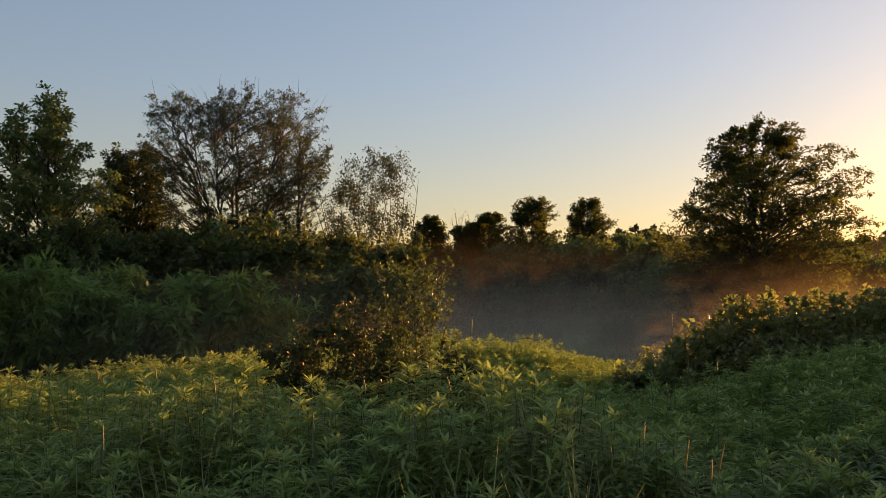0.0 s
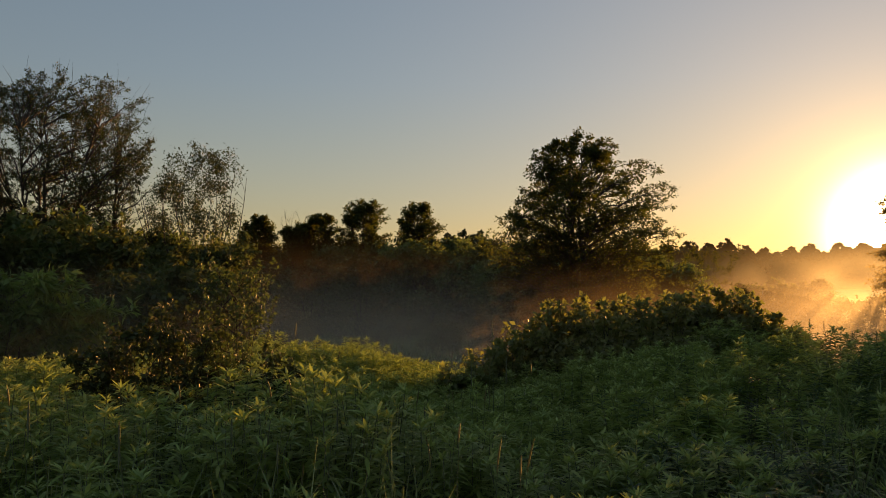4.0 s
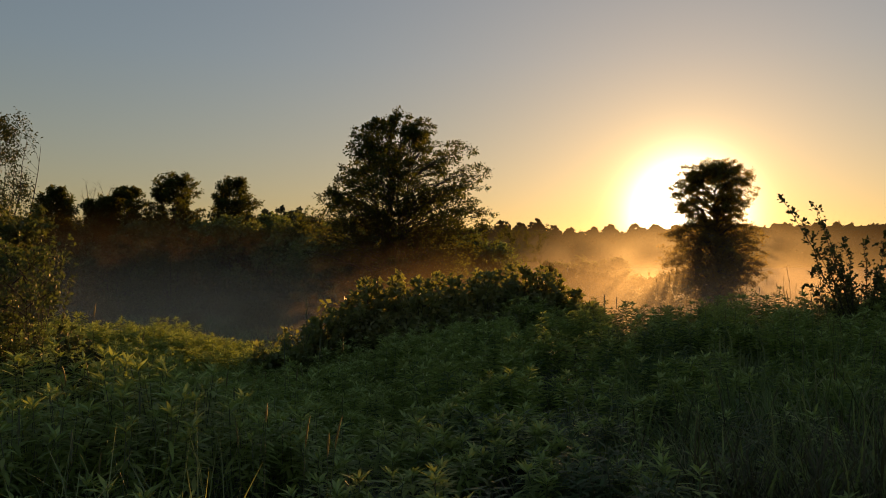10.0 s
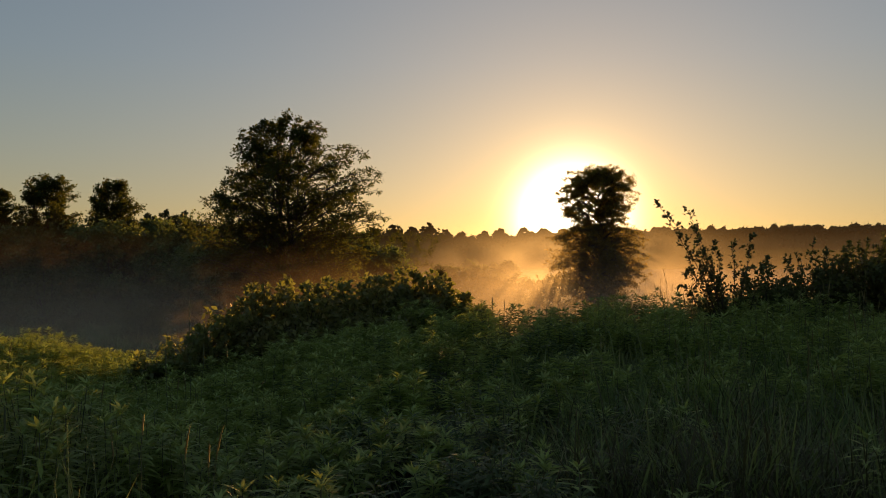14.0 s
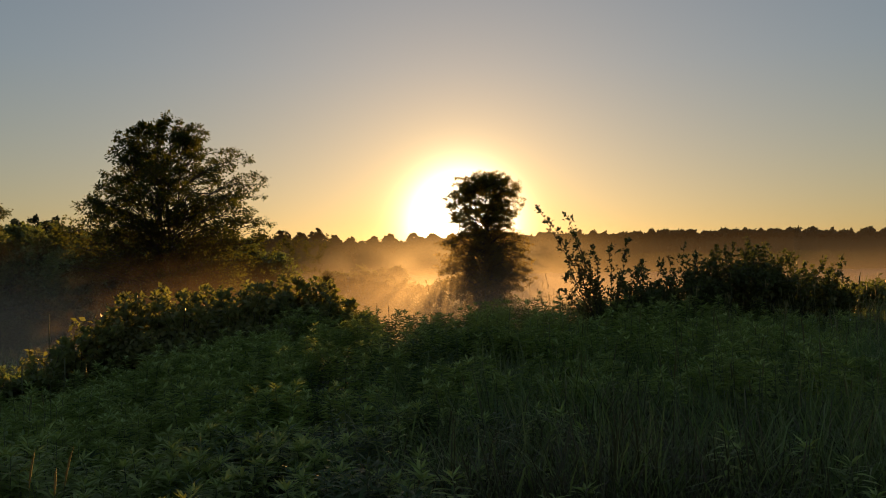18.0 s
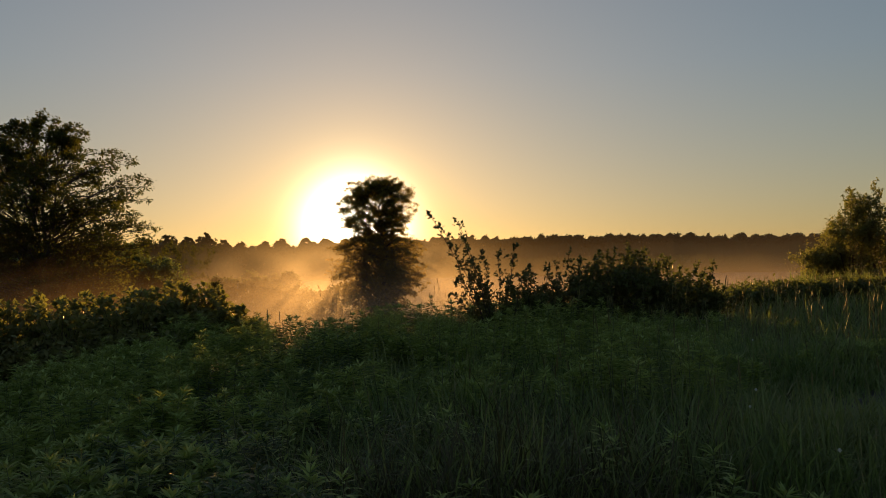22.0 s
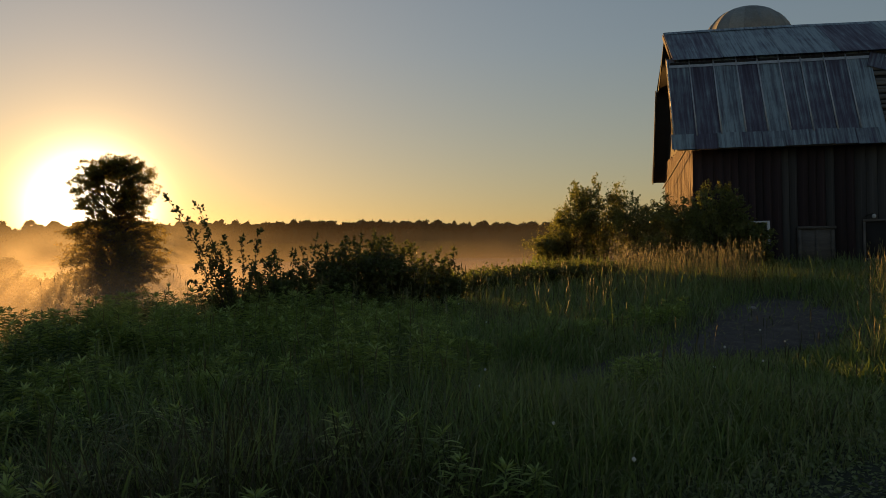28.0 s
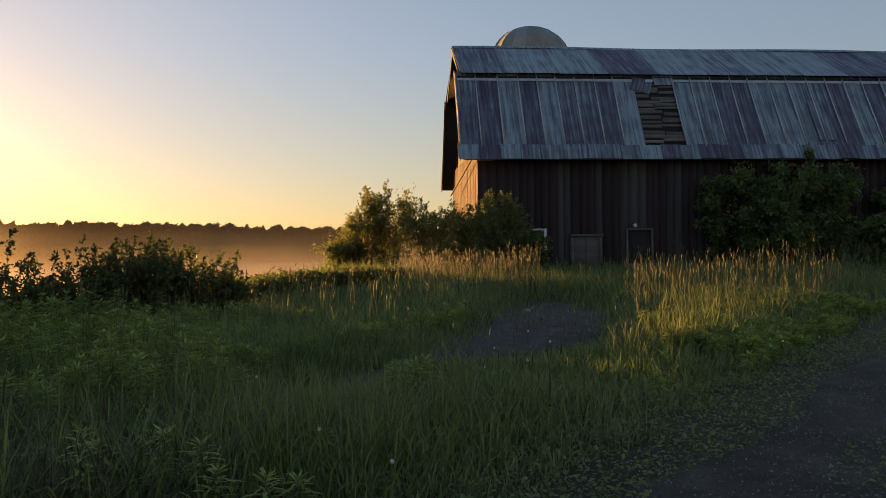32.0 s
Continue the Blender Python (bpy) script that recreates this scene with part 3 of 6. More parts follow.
                m = Matrix.Translation((u, va + (vb - va) * f, za + (zb - za) * f)) @ Matrix.Rotation(tilt, 4, "X") @ Matrix.Rotation(rnd.uniform(-0.006, 0.006), 4, "Z") @ Matrix.Translation((0, 0, lift + rnd.uniform(0, 0.012)))
                p.matrix_local = m
                if name == "roof_sheet":
                    q = part("seam", seam, M_SEAM, parent)
                    q.matrix_local = m @ Matrix.Translation((-0.012, slope * rnd.uniform(0.0, 0.03), 0.03))
            u += w
        return slope, tilt

    HOLE = (7.05, 8.35)
    slope, tilt = lay(EAVE, KINK, lower, 0.10, 0.985, 0.78, 0.0, [HOLE], u0=-0.05)
    lay(EAVE, KINK, lower, -0.035, 0.125, 0.78, 0.035, (), "eave_sheet", u0=-0.15)
    lay(KINK, RIDGE, upper, -0.10, 1.0, 1.9, 0.03, (), "upper_sheet", u0=0.14)
    part("far_sheets", Geo().add([(0.25, RIDGE[0], RIDGE[1] + 0.02), (LONG + 0.4, RIDGE[0], RIDGE[1] + 0.02), (0.15, KINK2[0] + 0.05, KINK2[1] + 0.03), (LONG + 0.4, KINK2[0] + 0.05, KINK2[1] + 0.03), (0.08, EAVE2[0] + 0.1, EAVE2[1]), (LONG + 0.4, EAVE2[0] + 0.1, EAVE2[1])],
         [(0, 1, 3, 2), (2, 3, 5, 4)]), M_TIN, upper2)
    part("ridge_cap", Geo().add([(uu, RIDGE[0] + dv, RIDGE[1] + dz + 0.05 + 0.03 * math.sin(uu * 0.5)) for uu in np.linspace(0.2, LONG + 0.4, 40) for dv, dz in ((-0.22, -0.12), (0, 0.02), (0.22, -0.14))],
         np.array([(r * 3 + c, r * 3 + c + 1, (r + 1) * 3 + c + 1, (r + 1) * 3 + c) for r in range(39) for c in range(2)])), M_TIN, upper)
    # dark strip drawn for the shadow that the upper roof's overhang casts
    part("shadow_strip", box(Geo(), (0.05, KINK[0] - 0.2, KINK[1] - 0.36), (LONG + 0.3, KINK[0] - 0.13, KINK[1] - 0.22)), M_DARK, lower, "near-black strip standing for the shadow line under the roof break")
    part("flashing", Geo().add([(uu, KINK[0] - dv, KINK[1] - dz) for uu in (0.02, LONG + 0.35) for dv, dz in ((0.21, 0.31), (0.27, 0.42))], [(0, 1, 3, 2)]), M_SEAM, lower, "pale strip of flashing")
    # bare laths where sheets have blown off
    M = Matrix.Translation((0, EAVE[0], EAVE[1])) @ Matrix.Rotation(tilt, 4, "X")
    y, k = 0.62, 0
    while y < slope - 0.25:
        h = rnd.uniform(0.17, 0.25)
        cuts = [HOLE[0] - 0.5, HOLE[0] + rnd.uniform(0.35, 0.9), HOLE[1] + 0.4]
        for a, b in zip(cuts, cuts[1:]):
            p = part("lath_board", box(Geo(), (a + 0.01, y, -0.035), (b - 0.015, y + h - 0.065, rnd.uniform(-0.012, 0.01))), M_GREYWOOD, lower)
            p.matrix_local = M @ Matrix.Rotation(rnd.uniform(-0.012, 0.012), 4, "Z")
        y += h
    loose = part("loose_sheet", sheet_mesh(0.78, 0.7, "loose_sheet"), M_TIN, lower, "torn sheet hanging askew")
    loose.matrix_local = M @ Matrix.Translation((6.75, slope - 0.85, 0.06)) @ Matrix.Rotation(-0.35, 4, "Z") @ Matrix.Rotation(0.05, 4, "Y")
    patch = part("patch_sheet", sheet_mesh(0.82, 0.62, "patch_sheet"), M_TIN, lower, "square patch sheet near the break of the roof")
    patch.matrix_local = M @ Matrix.Translation((7.75, slope - 0.68, 0.05)) @ Matrix.Rotation(0.03, 4, "Z")
    crack = part("lifted_sheet", sheet_mesh(0.7, 1.9, "lifted_sheet"), M_TIN, lower, "sheet with a lifted torn edge")
    crack.matrix_local = M @ Matrix.Translation((13.8, 0.7, 0.045)) @ Matrix.Rotation(0.02, 4, "Z")

    # verge boards along the gable
    for a, b, u0 in ((EAVE, KINK, -0.06), (KINK, RIDGE, 0.14), (RIDGE, KINK2, 0.2), (KINK2, EAVE2, 0.09)):
        L = math.hypot(b[0] - a[0], b[1] - a[1])
        p = part("verge_board", box(Geo(), (0, -0.05, -0.2), (0.03, L + 0.05, -0.03)), M_DARK, ob)
        p.matrix_local = Matrix.Translation((u0, a[0], a[1])) @ Matrix.Rotation(math.atan2(b[1] - a[1], b[0] - a[0]), 4, "X")
    part("hanging_rail", tubes(Geo(), np.array([[(0.42, 0.3, 5.15), (0.36, 3.0, 4.75), (0.25, 6.5, 4.2)]]), np.full((1, 3), 0.035)), M_DARK, ob, "dark rail hanging askew across the gable")
    # a brace and a drip rail under the eaves
    part("eave_rail", box(Geo(), (0.05, 0.03, EAVE[1] - 0.13), (LONG + 0.3, 0.07, EAVE[1] - 0.03)), M_GREYWOOD, ob)
    tail = box(Geo(), (0, 0, 0), (0.06, W0 + 0.02, 0.12)).mesh("rafter_tail", M_GREYWOOD)
    for k in range(0, 36):
        p = part("rafter_tail", tail, M_GREYWOOD, ob)
        p.matrix_local = Matrix.Translation((0.3 + k * 0.74, 0.08, EAVE[1] + 0.02))
    # white window frame, seen at the shrub's edge
    win = part("window", box(Geo(), (2.5, W0 - 0.005, 1.55), (3.1, W0 + 0.03, 2.48)), M_DARK, ob, "small dark window with white frame")
    for lo, hi in (((3.06, W0 - 0.04, 1.72), (3.16, W0 + 0.02, 2.52)), ((2.45, W0 - 0.04, 2.45), (3.06, W0 + 0.02, 2.52)), ((2.45, W0 - 0.04, 1.95), (3.06, W0 + 0.02, 2.01)), ((2.45, W0 - 0.04, 1.55), (2.48, W0 + 0.02, 2.45))):
        part("window_frame", box(Geo(), lo, hi), M_WHITE, win)
    # grey hatch, and the doorway, a near-black panel for its unlit inside, with its lamp
    hatch = part("hatch", box(Geo(), (4.05, W0 - 0.07, 0.7), (5.25, W0 + 0.0, 2.26)), M_GREYWOOD, ob, "grey weathered hatch door")
    for x in (4.07, 4.62, 5.13):
        part("batten", box(Geo(), (x, W0 - 0.1, 0.75), (x + 0.1, W0 - 0.07, 2.24)), M_GREYWOOD, hatch)
    part("rail", box(Geo(), (4.05, W0 - 0.12, 2.2), (5.3, W0 - 0.1, 2.3)), M_GREYWOOD, hatch)
    door = part("doorway", box(Geo(), (6.25, W0 - 0.012, 0.5), (7.15, W0 - 0.004, 2.4)), M_DARK, ob, "doorway shown by a near-black panel for its unlit inside")
    for x in (6.18, 7.15):
        part("door_post", box(Geo(), (x, W0 - 0.05, 0.5), (x + 0.08, W0 + 0.0, 2.42)), M_GREYWOOD, door)
    part("lintel", box(Geo(), (6.18, W0 - 0.06, 2.42), (7.23, W0, 2.5)), M_GREYWOOD, door)
    part("threshold", box(Geo(), (6.2, W0 - 0.09, 1.1), (7.3, W0 - 0.012, 1.18)), M_GREYWOOD, door)
    g = Geo()
    th, ph = np.meshgrid(np.linspace(0, np.pi, 9), np.linspace(0, 2 * np.pi, 13)[:-1], indexing="ij")
    g.add(np.stack([6.5 + 0.07 * np.sin(th) * np.cos(ph), W0 - 0.14 + 0.07 * np.sin(th) * np.sin(ph), 2.6 + 0.075 * np.cos(th)], -1),
          np.array([(r * 12 + c, r * 12 + (c + 1) % 12, (r + 1) * 12 + (c + 1) % 12, (r + 1) * 12 + c) for r in range(8) for c in range(12)]))
    part("lamp_globe", g, M_WHITE, ob, "unlit white porcelain lamp globe", True)
    part("lamp_arm", tubes(Geo(), np.array([[(6.25, W0 - 0.05, 2.6), (6.38, W0 - 0.12, 2.66), (6.5, W0 - 0.14, 2.68)]]), np.full((1, 3), 0.02)), M_DARK, ob)


barn()


def silo():
    ob = thing("silo", tuple(BM @ Vector((5.65, 15.2, 0.2))), "round farm silo with a pale galvanised dome behind the barn", "silo")
    g = Geo()
    R, H, n = 2.2, 11.88, 40
    a = np.linspace(0, 2 * np.pi, n + 1)[:-1]
    g.add([(R * math.cos(t), R * math.sin(t), z) for z in (0, H) for t in a], np.array([(i, (i + 1) % n, n + (i + 1) % n, n + i) for i in range(n)]))
    part("staves", g, M_SILO, ob, shade=True)
    hoop = Geo()
    for k in range(16):
        ring = np.array([[(1.005 * R * math.cos(t), 1.005 * R * math.sin(t), 0.4 + k * 0.75) for t in np.linspace(0, 2 * np.pi, 33)]])
        tubes(hoop, ring, np.full((1, 33), 0.012), 4)
    part("hoops", hoop, M_DARK, ob)
    # dome of pressed gores, each with a raised seam
    n = 18
    for i in range(n):
        g = Geo()
        t0, t1 = 2 * math.pi * i / n, 2 * math.pi * (i + 1) / n
        pts = []
        for k in range(10):
            e = math.pi / 2 * k / 9.5
            for f, out in ((0.0, 0.055), (0.07, 0.0), (0.5, 0.015), (0.93, 0.0), (1.0, 0.055)):
                t = t0 + (t1 - t0) * f
                r = (R * 1.03 + out) * math.cos(e)
                pts.append((r * math.cos(t), r * math.sin(t), H + 2.1 * math.sin(e)))
        g.add(pts, np.array([(k * 5 + c, k * 5 + c + 1, (k + 1) * 5 + c + 1, (k + 1) * 5 + c) for k in range(9) for c in range(4)]))
        part("dome_panel", g, M_DOME, ob)
    hatch = Geo()
    hatch.add([(-0.32, -1.55, H + 0.5), (0.32, -1.55, H + 0.5), (0, -1.02, H + 1.42), (-0.32, -2.02, H + 0.35), (0.32, -2.02, H + 0.35)], [(0, 1, 2), (3, 4, 2), (0, 3, 2), (1, 2, 4)])
    h = part("roof_hatch", hatch, M_DOME, ob, "small gabled hatch on the dome")
    h.rotation_euler = (0, 0, radians(-75))
    part("dome_cap", tubes(Geo(), np.array([[(0, 0, H + 2.05), (0, 0, H + 2.11), (0, 0, H + 2.16)]]), np.array([[0.3, 0.3, 0.02]]), 12), M_DOME, ob)


silo()

# ---------------------------------------------------------------- trees and shrubs


def bez(a, b, c, k):
    t = np.linspace(0, 1, k)[None, :, None]
    return a[:, None] * (1 - t) ** 2 + 2 * b[:, None] * t * (1 - t) + c[:, None] * t**2


def along(pts, f):
    """Points at fraction f (n,) of n polylines (n, k, 3)."""
    k = pts.shape[1] - 1
    x = np.clip(f * k, 0, k - 1e-6)
    i = x.astype(int)
    w = (x - i)[:, None]
    r = np.arange(len(pts))
    return pts[r, i] * (1 - w) + pts[r, i + 1] * w


def grow(seed, height, radius, start=0.2, stems=1, spread=0.25, limbs=40, twigs=9, per=16, leaf=0.14, up=0.45, profile=None, leafy=None, thick=0.03, clump=0.35, aspect=0.6, top_gap=0.0, dense=1.25, shoots=0, cap=0.92):
    """Wood and leaves of a tree on its own origin: stems, limbs, twigs and leaves. leafy(p) thins the leaves out."""
    r = np.random.default_rng(seed)
    profile = profile or (lambda h: np.sqrt(np.clip(1 - ((h - 0.35) / 0.68) ** 2, 0.02, 1)))
    wood, crown = Geo(), Geo()
    # stems
    a = r.uniform(0, 2 * np.pi, stems) if stems > 1 else np.zeros(1)
    lean = spread * radius * r.uniform(0.5, 1.2, stems) if stems > 1 else np.zeros(1)
    foot = np.stack([np.cos(a), np.sin(a), 0 * a], -1) * (0.08 * radius if stems > 1 else 0)
    head = foot + np.stack([np.cos(a) * lean, np.sin(a) * lean, height * (1 - top_gap) * r.uniform(0.82, 0.98, stems)], -1)
    if stems == 1:
        head[:, 2] = height * 0.96
    bend = (foot + head) / 2 + r.normal(0, 0.035 * height, (stems, 3)) * (1, 1, 0.3)
    st = bez(foot, bend, head, 9)
    st[:, 1:-1] += r.normal(0, 0.008 * height, st[:, 1:-1].shape)
    st[:, 0, 2] -= 0.3
    base_r = thick * height / math.sqrt(stems)
    tubes(wood, st, base_r * np.linspace(1.15, 0.12, 9)[None] * r.uniform(0.8, 1.1, (stems, 1)), 7)
    # limbs
    n = limbs
    which = r.integers(0, stems, n)
    f = start + (0.97 - start) * (np.arange(n) + r.uniform(0, 1, n)) / n
    p0 = along(st[which], f)
    ang = np.arange(n) * 2.39996 + r.normal(0, 0.4, n)
    reach = radius * profile(f) * np.where(r.uniform(0, 1, n) < 0.35, r.uniform(0.4, 0.75, n), r.uniform(0.78, 1.1, n))
    out = np.stack([np.cos(ang), np.sin(ang), 0 * ang], -1)
    if stems > 1:
        own = unit(np.stack([np.cos(a), np.sin(a), 0 * a], -1)[which])
        out = unit(out + 0.8 * own)
    rise = up * r.uniform(0.6, 1.4, n) * (1.7 * f - 0.2)
    p2 = out * reach[:, None] + np.array((0, 0, 1)) * (p0[:, 2] + reach * rise)[:, None] + (p0 * (1, 1, 0)) * 0.4
    p2[:, 2] = np.minimum(p2[:, 2], height * r.uniform(cap, 1.03, n))
    p1 = p0 * 0.45 + p2 * 0.55 + UP * (0.12 * reach)[:, None]
    lb = bez(p0, p1, p2, 7)
    lb[:, 1:] += r.normal(0, 0.03, lb[:, 1:].shape) * reach[:, None, None]
    lr = np.clip(base_r * 0.42 * (reach / radius)[:, None], 0.006, None) * np.linspace(1, 0.18, 7)[None]
    tubes(wood, lb, lr, 5)
    # twigs
    m = n * twigs
    li = np.repeat(np.arange(n), twigs)
    tf = np.tile((np.arange(twigs) + 0.6) / twigs, n) * 0.75 + 0.25 + r.normal(0, 0.03, m)
    q0 = along(lb[li], np.clip(tf, 0.1, 1))
    ldir = unit(lb[li, -1] - lb[li, 0])
    rd = unit(r.normal(0, 1, (m, 3)) * (1, 1, 0.6) + ldir * 0.9 + UP * up * 0.7)
    tl = reach[li] * r.uniform(0.18, 0.42, m) * (1.15 - 0.5 * tf)
    tl = np.maximum(tl, 0.04 * height)
    q2 = q0 + rd * tl[:, None]
    q2[:, 2] = np.clip(q2[:, 2], 0.03 * height, height * r.uniform(cap + 0.05, 1.06, m))
    tw = bez(q0, (q0 + q2) / 2 + r.normal(0, 0.08, (m, 3)) * tl[:, None], q2, 4)
    tubes(wood, tw, np.maximum(lr.max() * 0.14, 0.004) * np.linspace(1, 0.25, 4)[None].repeat(m, 0), 3)
    if shoots:
        k = r.integers(0, n, shoots)
        s0 = along(lb[k], r.uniform(0.5, 1.0, shoots))
        s0 = s0[np.argsort(s0[:, 2])]
        sd = unit(r.normal(0, 0.35, (shoots, 3)) + UP + unit(s0 * (1, 1, 0) + 1e-6) * 0.35)
        sl = np.minimum(height * r.uniform(0.16, 0.42, shoots), r.uniform(0.4, 1.0, shoots))
        s2 = s0 + sd * sl[:, None]
        s2[:, 2] = np.minimum(s2[:, 2], height * r.uniform(0.78, 1.12, shoots))
        sh = bez(s0, (s0 + s2) / 2 + r.normal(0, 0.06, (shoots, 3)) * sl[:, None], s2, 4)
        tubes(wood, sh, np.maximum(lr.max() * 0.12, 0.004) * np.linspace(1, 0.25, 4)[None].repeat(shoots, 0), 3)
        c = shoots * max(6, per)
        si = np.repeat(np.arange(shoots), max(6, per))
        p = along(sh[si], r.uniform(0.1, 1.0, c)) + r.normal(0, 1, (c, 3)) * (0.05 * sl[si])[:, None]
        ln = leaf * r.uniform(0.6, 1.1, c)
        leaves(crown, p, r.normal(0, 1, (c, 3)) + sd[si], r.normal(0, 0.6, (c, 3)) + UP, ln, ln * aspect, 0.15, 0.1)
    # leaves, in loose clumps along the twigs
    per = max(1, int(per * dense))
    leaf = leaf * 1.15
    c = m * per
    ti = np.repeat(np.arange(m), per)
    lf = r.uniform(0.15, 1.08, c)
    p = along(tw[ti], np.clip(lf, 0, 1)) + r.normal(0, 1, (c, 3)) * (clump * tl[ti] * 0.6)[:, None]
    keep = np.ones(c, bool)
    if leafy is not None:
        keep = r.uniform(0, 1, c) < leafy(p)
    keep &= r.uniform(0, 1, m)[ti] > 0.12
    p, d0 = p[keep], rd[ti][keep]
    c = len(p)
    d = unit(r.normal(0, 1, (c, 3)) + d0 * 0.6 - UP * 0.25)
    nm = unit(r.normal(0, 0.6, (c, 3)) + UP)
    ln = leaf * r.uniform(0.6, 1.25, c)
    leaves(crown, p, d, nm, ln, ln * aspect, 0.15, 0.1)
    return wood, crown


def crown_tree(seed, height, radius, profile, clumps=260, per=70, leaf=0.18, size=0.11, bole=0.16, thick=0.017, aspect=0.6, limbs=46, ragged=0.12, flat=0.6, hollow=0.45, leaders=4, droop=0.1, fine=True, bare=0):
    """A tree whose sprays of leaves fill a rounded crown; profile gives the crown's radius over its height."""
    r = np.random.default_rng(seed)
    wood, crown = Geo(), Geo()

    def edge(h, a):
        lump = 1 + ragged * (np.sin(a * 3 + seed + h * 5) * 0.5 + np.sin(a * 5 - h * 13 + seed * 2) * 0.6 + np.sin(h * 29 + a * 2) * 0.35)
        return radius * profile(np.clip(h, 0, 1)) * lump

    # leaders fan out of the bole
    a = np.arange(leaders) * 6.283 / leaders + r.uniform(0, 0.8, leaders)
    foot = np.zeros((leaders, 3)) + np.stack([np.cos(a), np.sin(a), 0 * a], -1) * 0.006 * height
    foot[:, 2] = -0.3
    hh = r.uniform(0.72, 0.86, leaders)
    hh[0] = 0.94
    off = edge(hh, a) * np.where(np.arange(leaders) == 0, 0.08, 0.45)
    head = np.stack([np.cos(a) * off, np.sin(a) * off, hh * height], -1)
    mid = np.stack([np.cos(a) * off * 0.12, np.sin(a) * off * 0.12, (bole + 0.28) * height + 0 * a], -1)
    st = bez(foot, mid, head, 10)
    st[:, 2:-1] += r.normal(0, 0.006 * height, st[:, 2:-1].shape)
    br = thick * height
    tubes(wood, st, br * np.linspace(1.0, 0.10, 10)[None] * np.where(np.arange(leaders) == 0, 1, 0.75)[:, None], 7)
    # centres of the sprays, more of them towards the outside
    n = clumps * 4
    h = r.uniform(bole * 0.6, 0.985, n)
    w = profile(h) ** 1.3
    h = h[r.uniform(0, w.max(), n) < w][:clumps]
    n = len(h)
    ang = r.uniform(0, 6.283, n)
    f = (hollow**2 + (1 - hollow**2) * r.uniform(0, 1, n)) ** 0.5
    rad = edge(h, ang) * f * 0.94
    c = np.stack([np.cos(ang) * rad, np.sin(ang) * rad, h * height], -1)
    # main limbs to some of them, twigs from the limbs to the rest
    order = np.argsort(-f + r.uniform(0, 0.25, n))[:limbs]
    t0 = np.clip(h[order] - 0.05 - 0.22 * rad[order] / radius, 0.08, 0.9)
    own = np.argmin(np.abs((ang[order][:, None] - a[None] + np.pi) % 6.283 - np.pi) + r.uniform(0, 0.8, (len(order), leaders)), 1)
    p0 = along(st[own], np.clip(t0 / hh[own], 0.1, 0.97))
    p2 = c[order]
    lb = bez(p0, p0 * 0.5 + p2 * 0.5 + UP * (0.10 * rad[order])[:, None], p2, 8)
    lb[:, 1:-1] += r.normal(0, 0.012 * radius, lb[:, 1:-1].shape)
    tubes(wood, lb, br * 0.32 * np.linspace(1, 0.2, 8)[None] * (0.5 + 0.5 * rad[order] / rad.max())[:, None], 5)
    nodes = lb[:, 2:].reshape(-1, 3)
    rest = np.setdiff1d(np.arange(n), order)
    near = np.argmin(((c[rest][:, None] - UP * (0.05 * height) - nodes[None]) ** 2).sum(-1), 1)
    q0, q2 = nodes[near], c[rest]
    tw = bez(q0, (q0 + q2) / 2 + UP * 0.01 * height, q2, 5)
    tubes(wood, tw, br * 0.10 * np.linspace(1, 0.4, 5)[None].repeat(len(rest), 0), 4)
    # each spray: a few outward twiglets, leaves along them
    k = 6
    ci = np.repeat(np.arange(n), k)
    out = unit(c * (1, 1, 0) + UP * (c[:, 2:] - 0.5 * height) * 0.6)[ci]
    sd = unit(r.normal(0, 1, (n * k, 3)) * (1, 1, flat) + out * 0.75 + UP * (0.25 - droop))
    sl = size * radius * r.uniform(0.7, 1.5, n * k)
    s0 = c[ci] + r.normal(0, 0.15, (n * k, 3)) * size * radius
    s2 = s0 + sd * sl[:, None]
    sp = bez(s0, (s0 + s2) / 2 + UP * (0.12 * sl)[:, None], s2 - UP * (droop * sl)[:, None], 4)
    if fine:
        tubes(wood, sp[:, ::3], br * 0.05 * np.linspace(1, 0.4, 2)[None].repeat(n * k, 0), 3)
    if bare:
        high = np.argsort(-h + r.uniform(0, 0.3, n))[:bare]
        b0 = c[high]
        b2 = b0 + unit(b0 * (0.5, 0.5, 0) + UP * radius + r.normal(0, 0.25 * radius, (bare, 3))) * (height * r.uniform(0.05, 0.13, bare))[:, None]
        tubes(wood, bez(b0, (b0 + b2) / 2 + r.normal(0, 0.06, (bare, 3)), b2, 4), br * 0.05 * np.linspace(1, 0.4, 4)[None].repeat(bare, 0), 3)
    m = max(1, per // k)
    si = np.repeat(np.arange(n * k), m)
    p = along(sp[si], r.uniform(0.0, 1.0, len(si)) ** 0.8) + r.normal(0, 1, (len(si), 3)) * (1, 1, flat) * (0.22 * sl[si])[:, None]
    hp = p[:, 2] / height
    keep = (np.hypot(p[:, 0], p[:, 1]) < edge(hp, np.arctan2(p[:, 1], p[:, 0])) * 1.07 + 0.01 * height) & (hp < 1.02)
    p, d0 = p[keep], sd[si][keep]
    q = len(p)
    ln = leaf * r.uniform(0.65, 1.25, q)
    leaves(crown, p, r.normal(0, 0.8, (q, 3)) + d0 * 0.7 - UP * 0.3, r.normal(0, 0.7, (q, 3)) + UP, ln, ln * aspect, 0.15, 0.1)
    return wood, crown


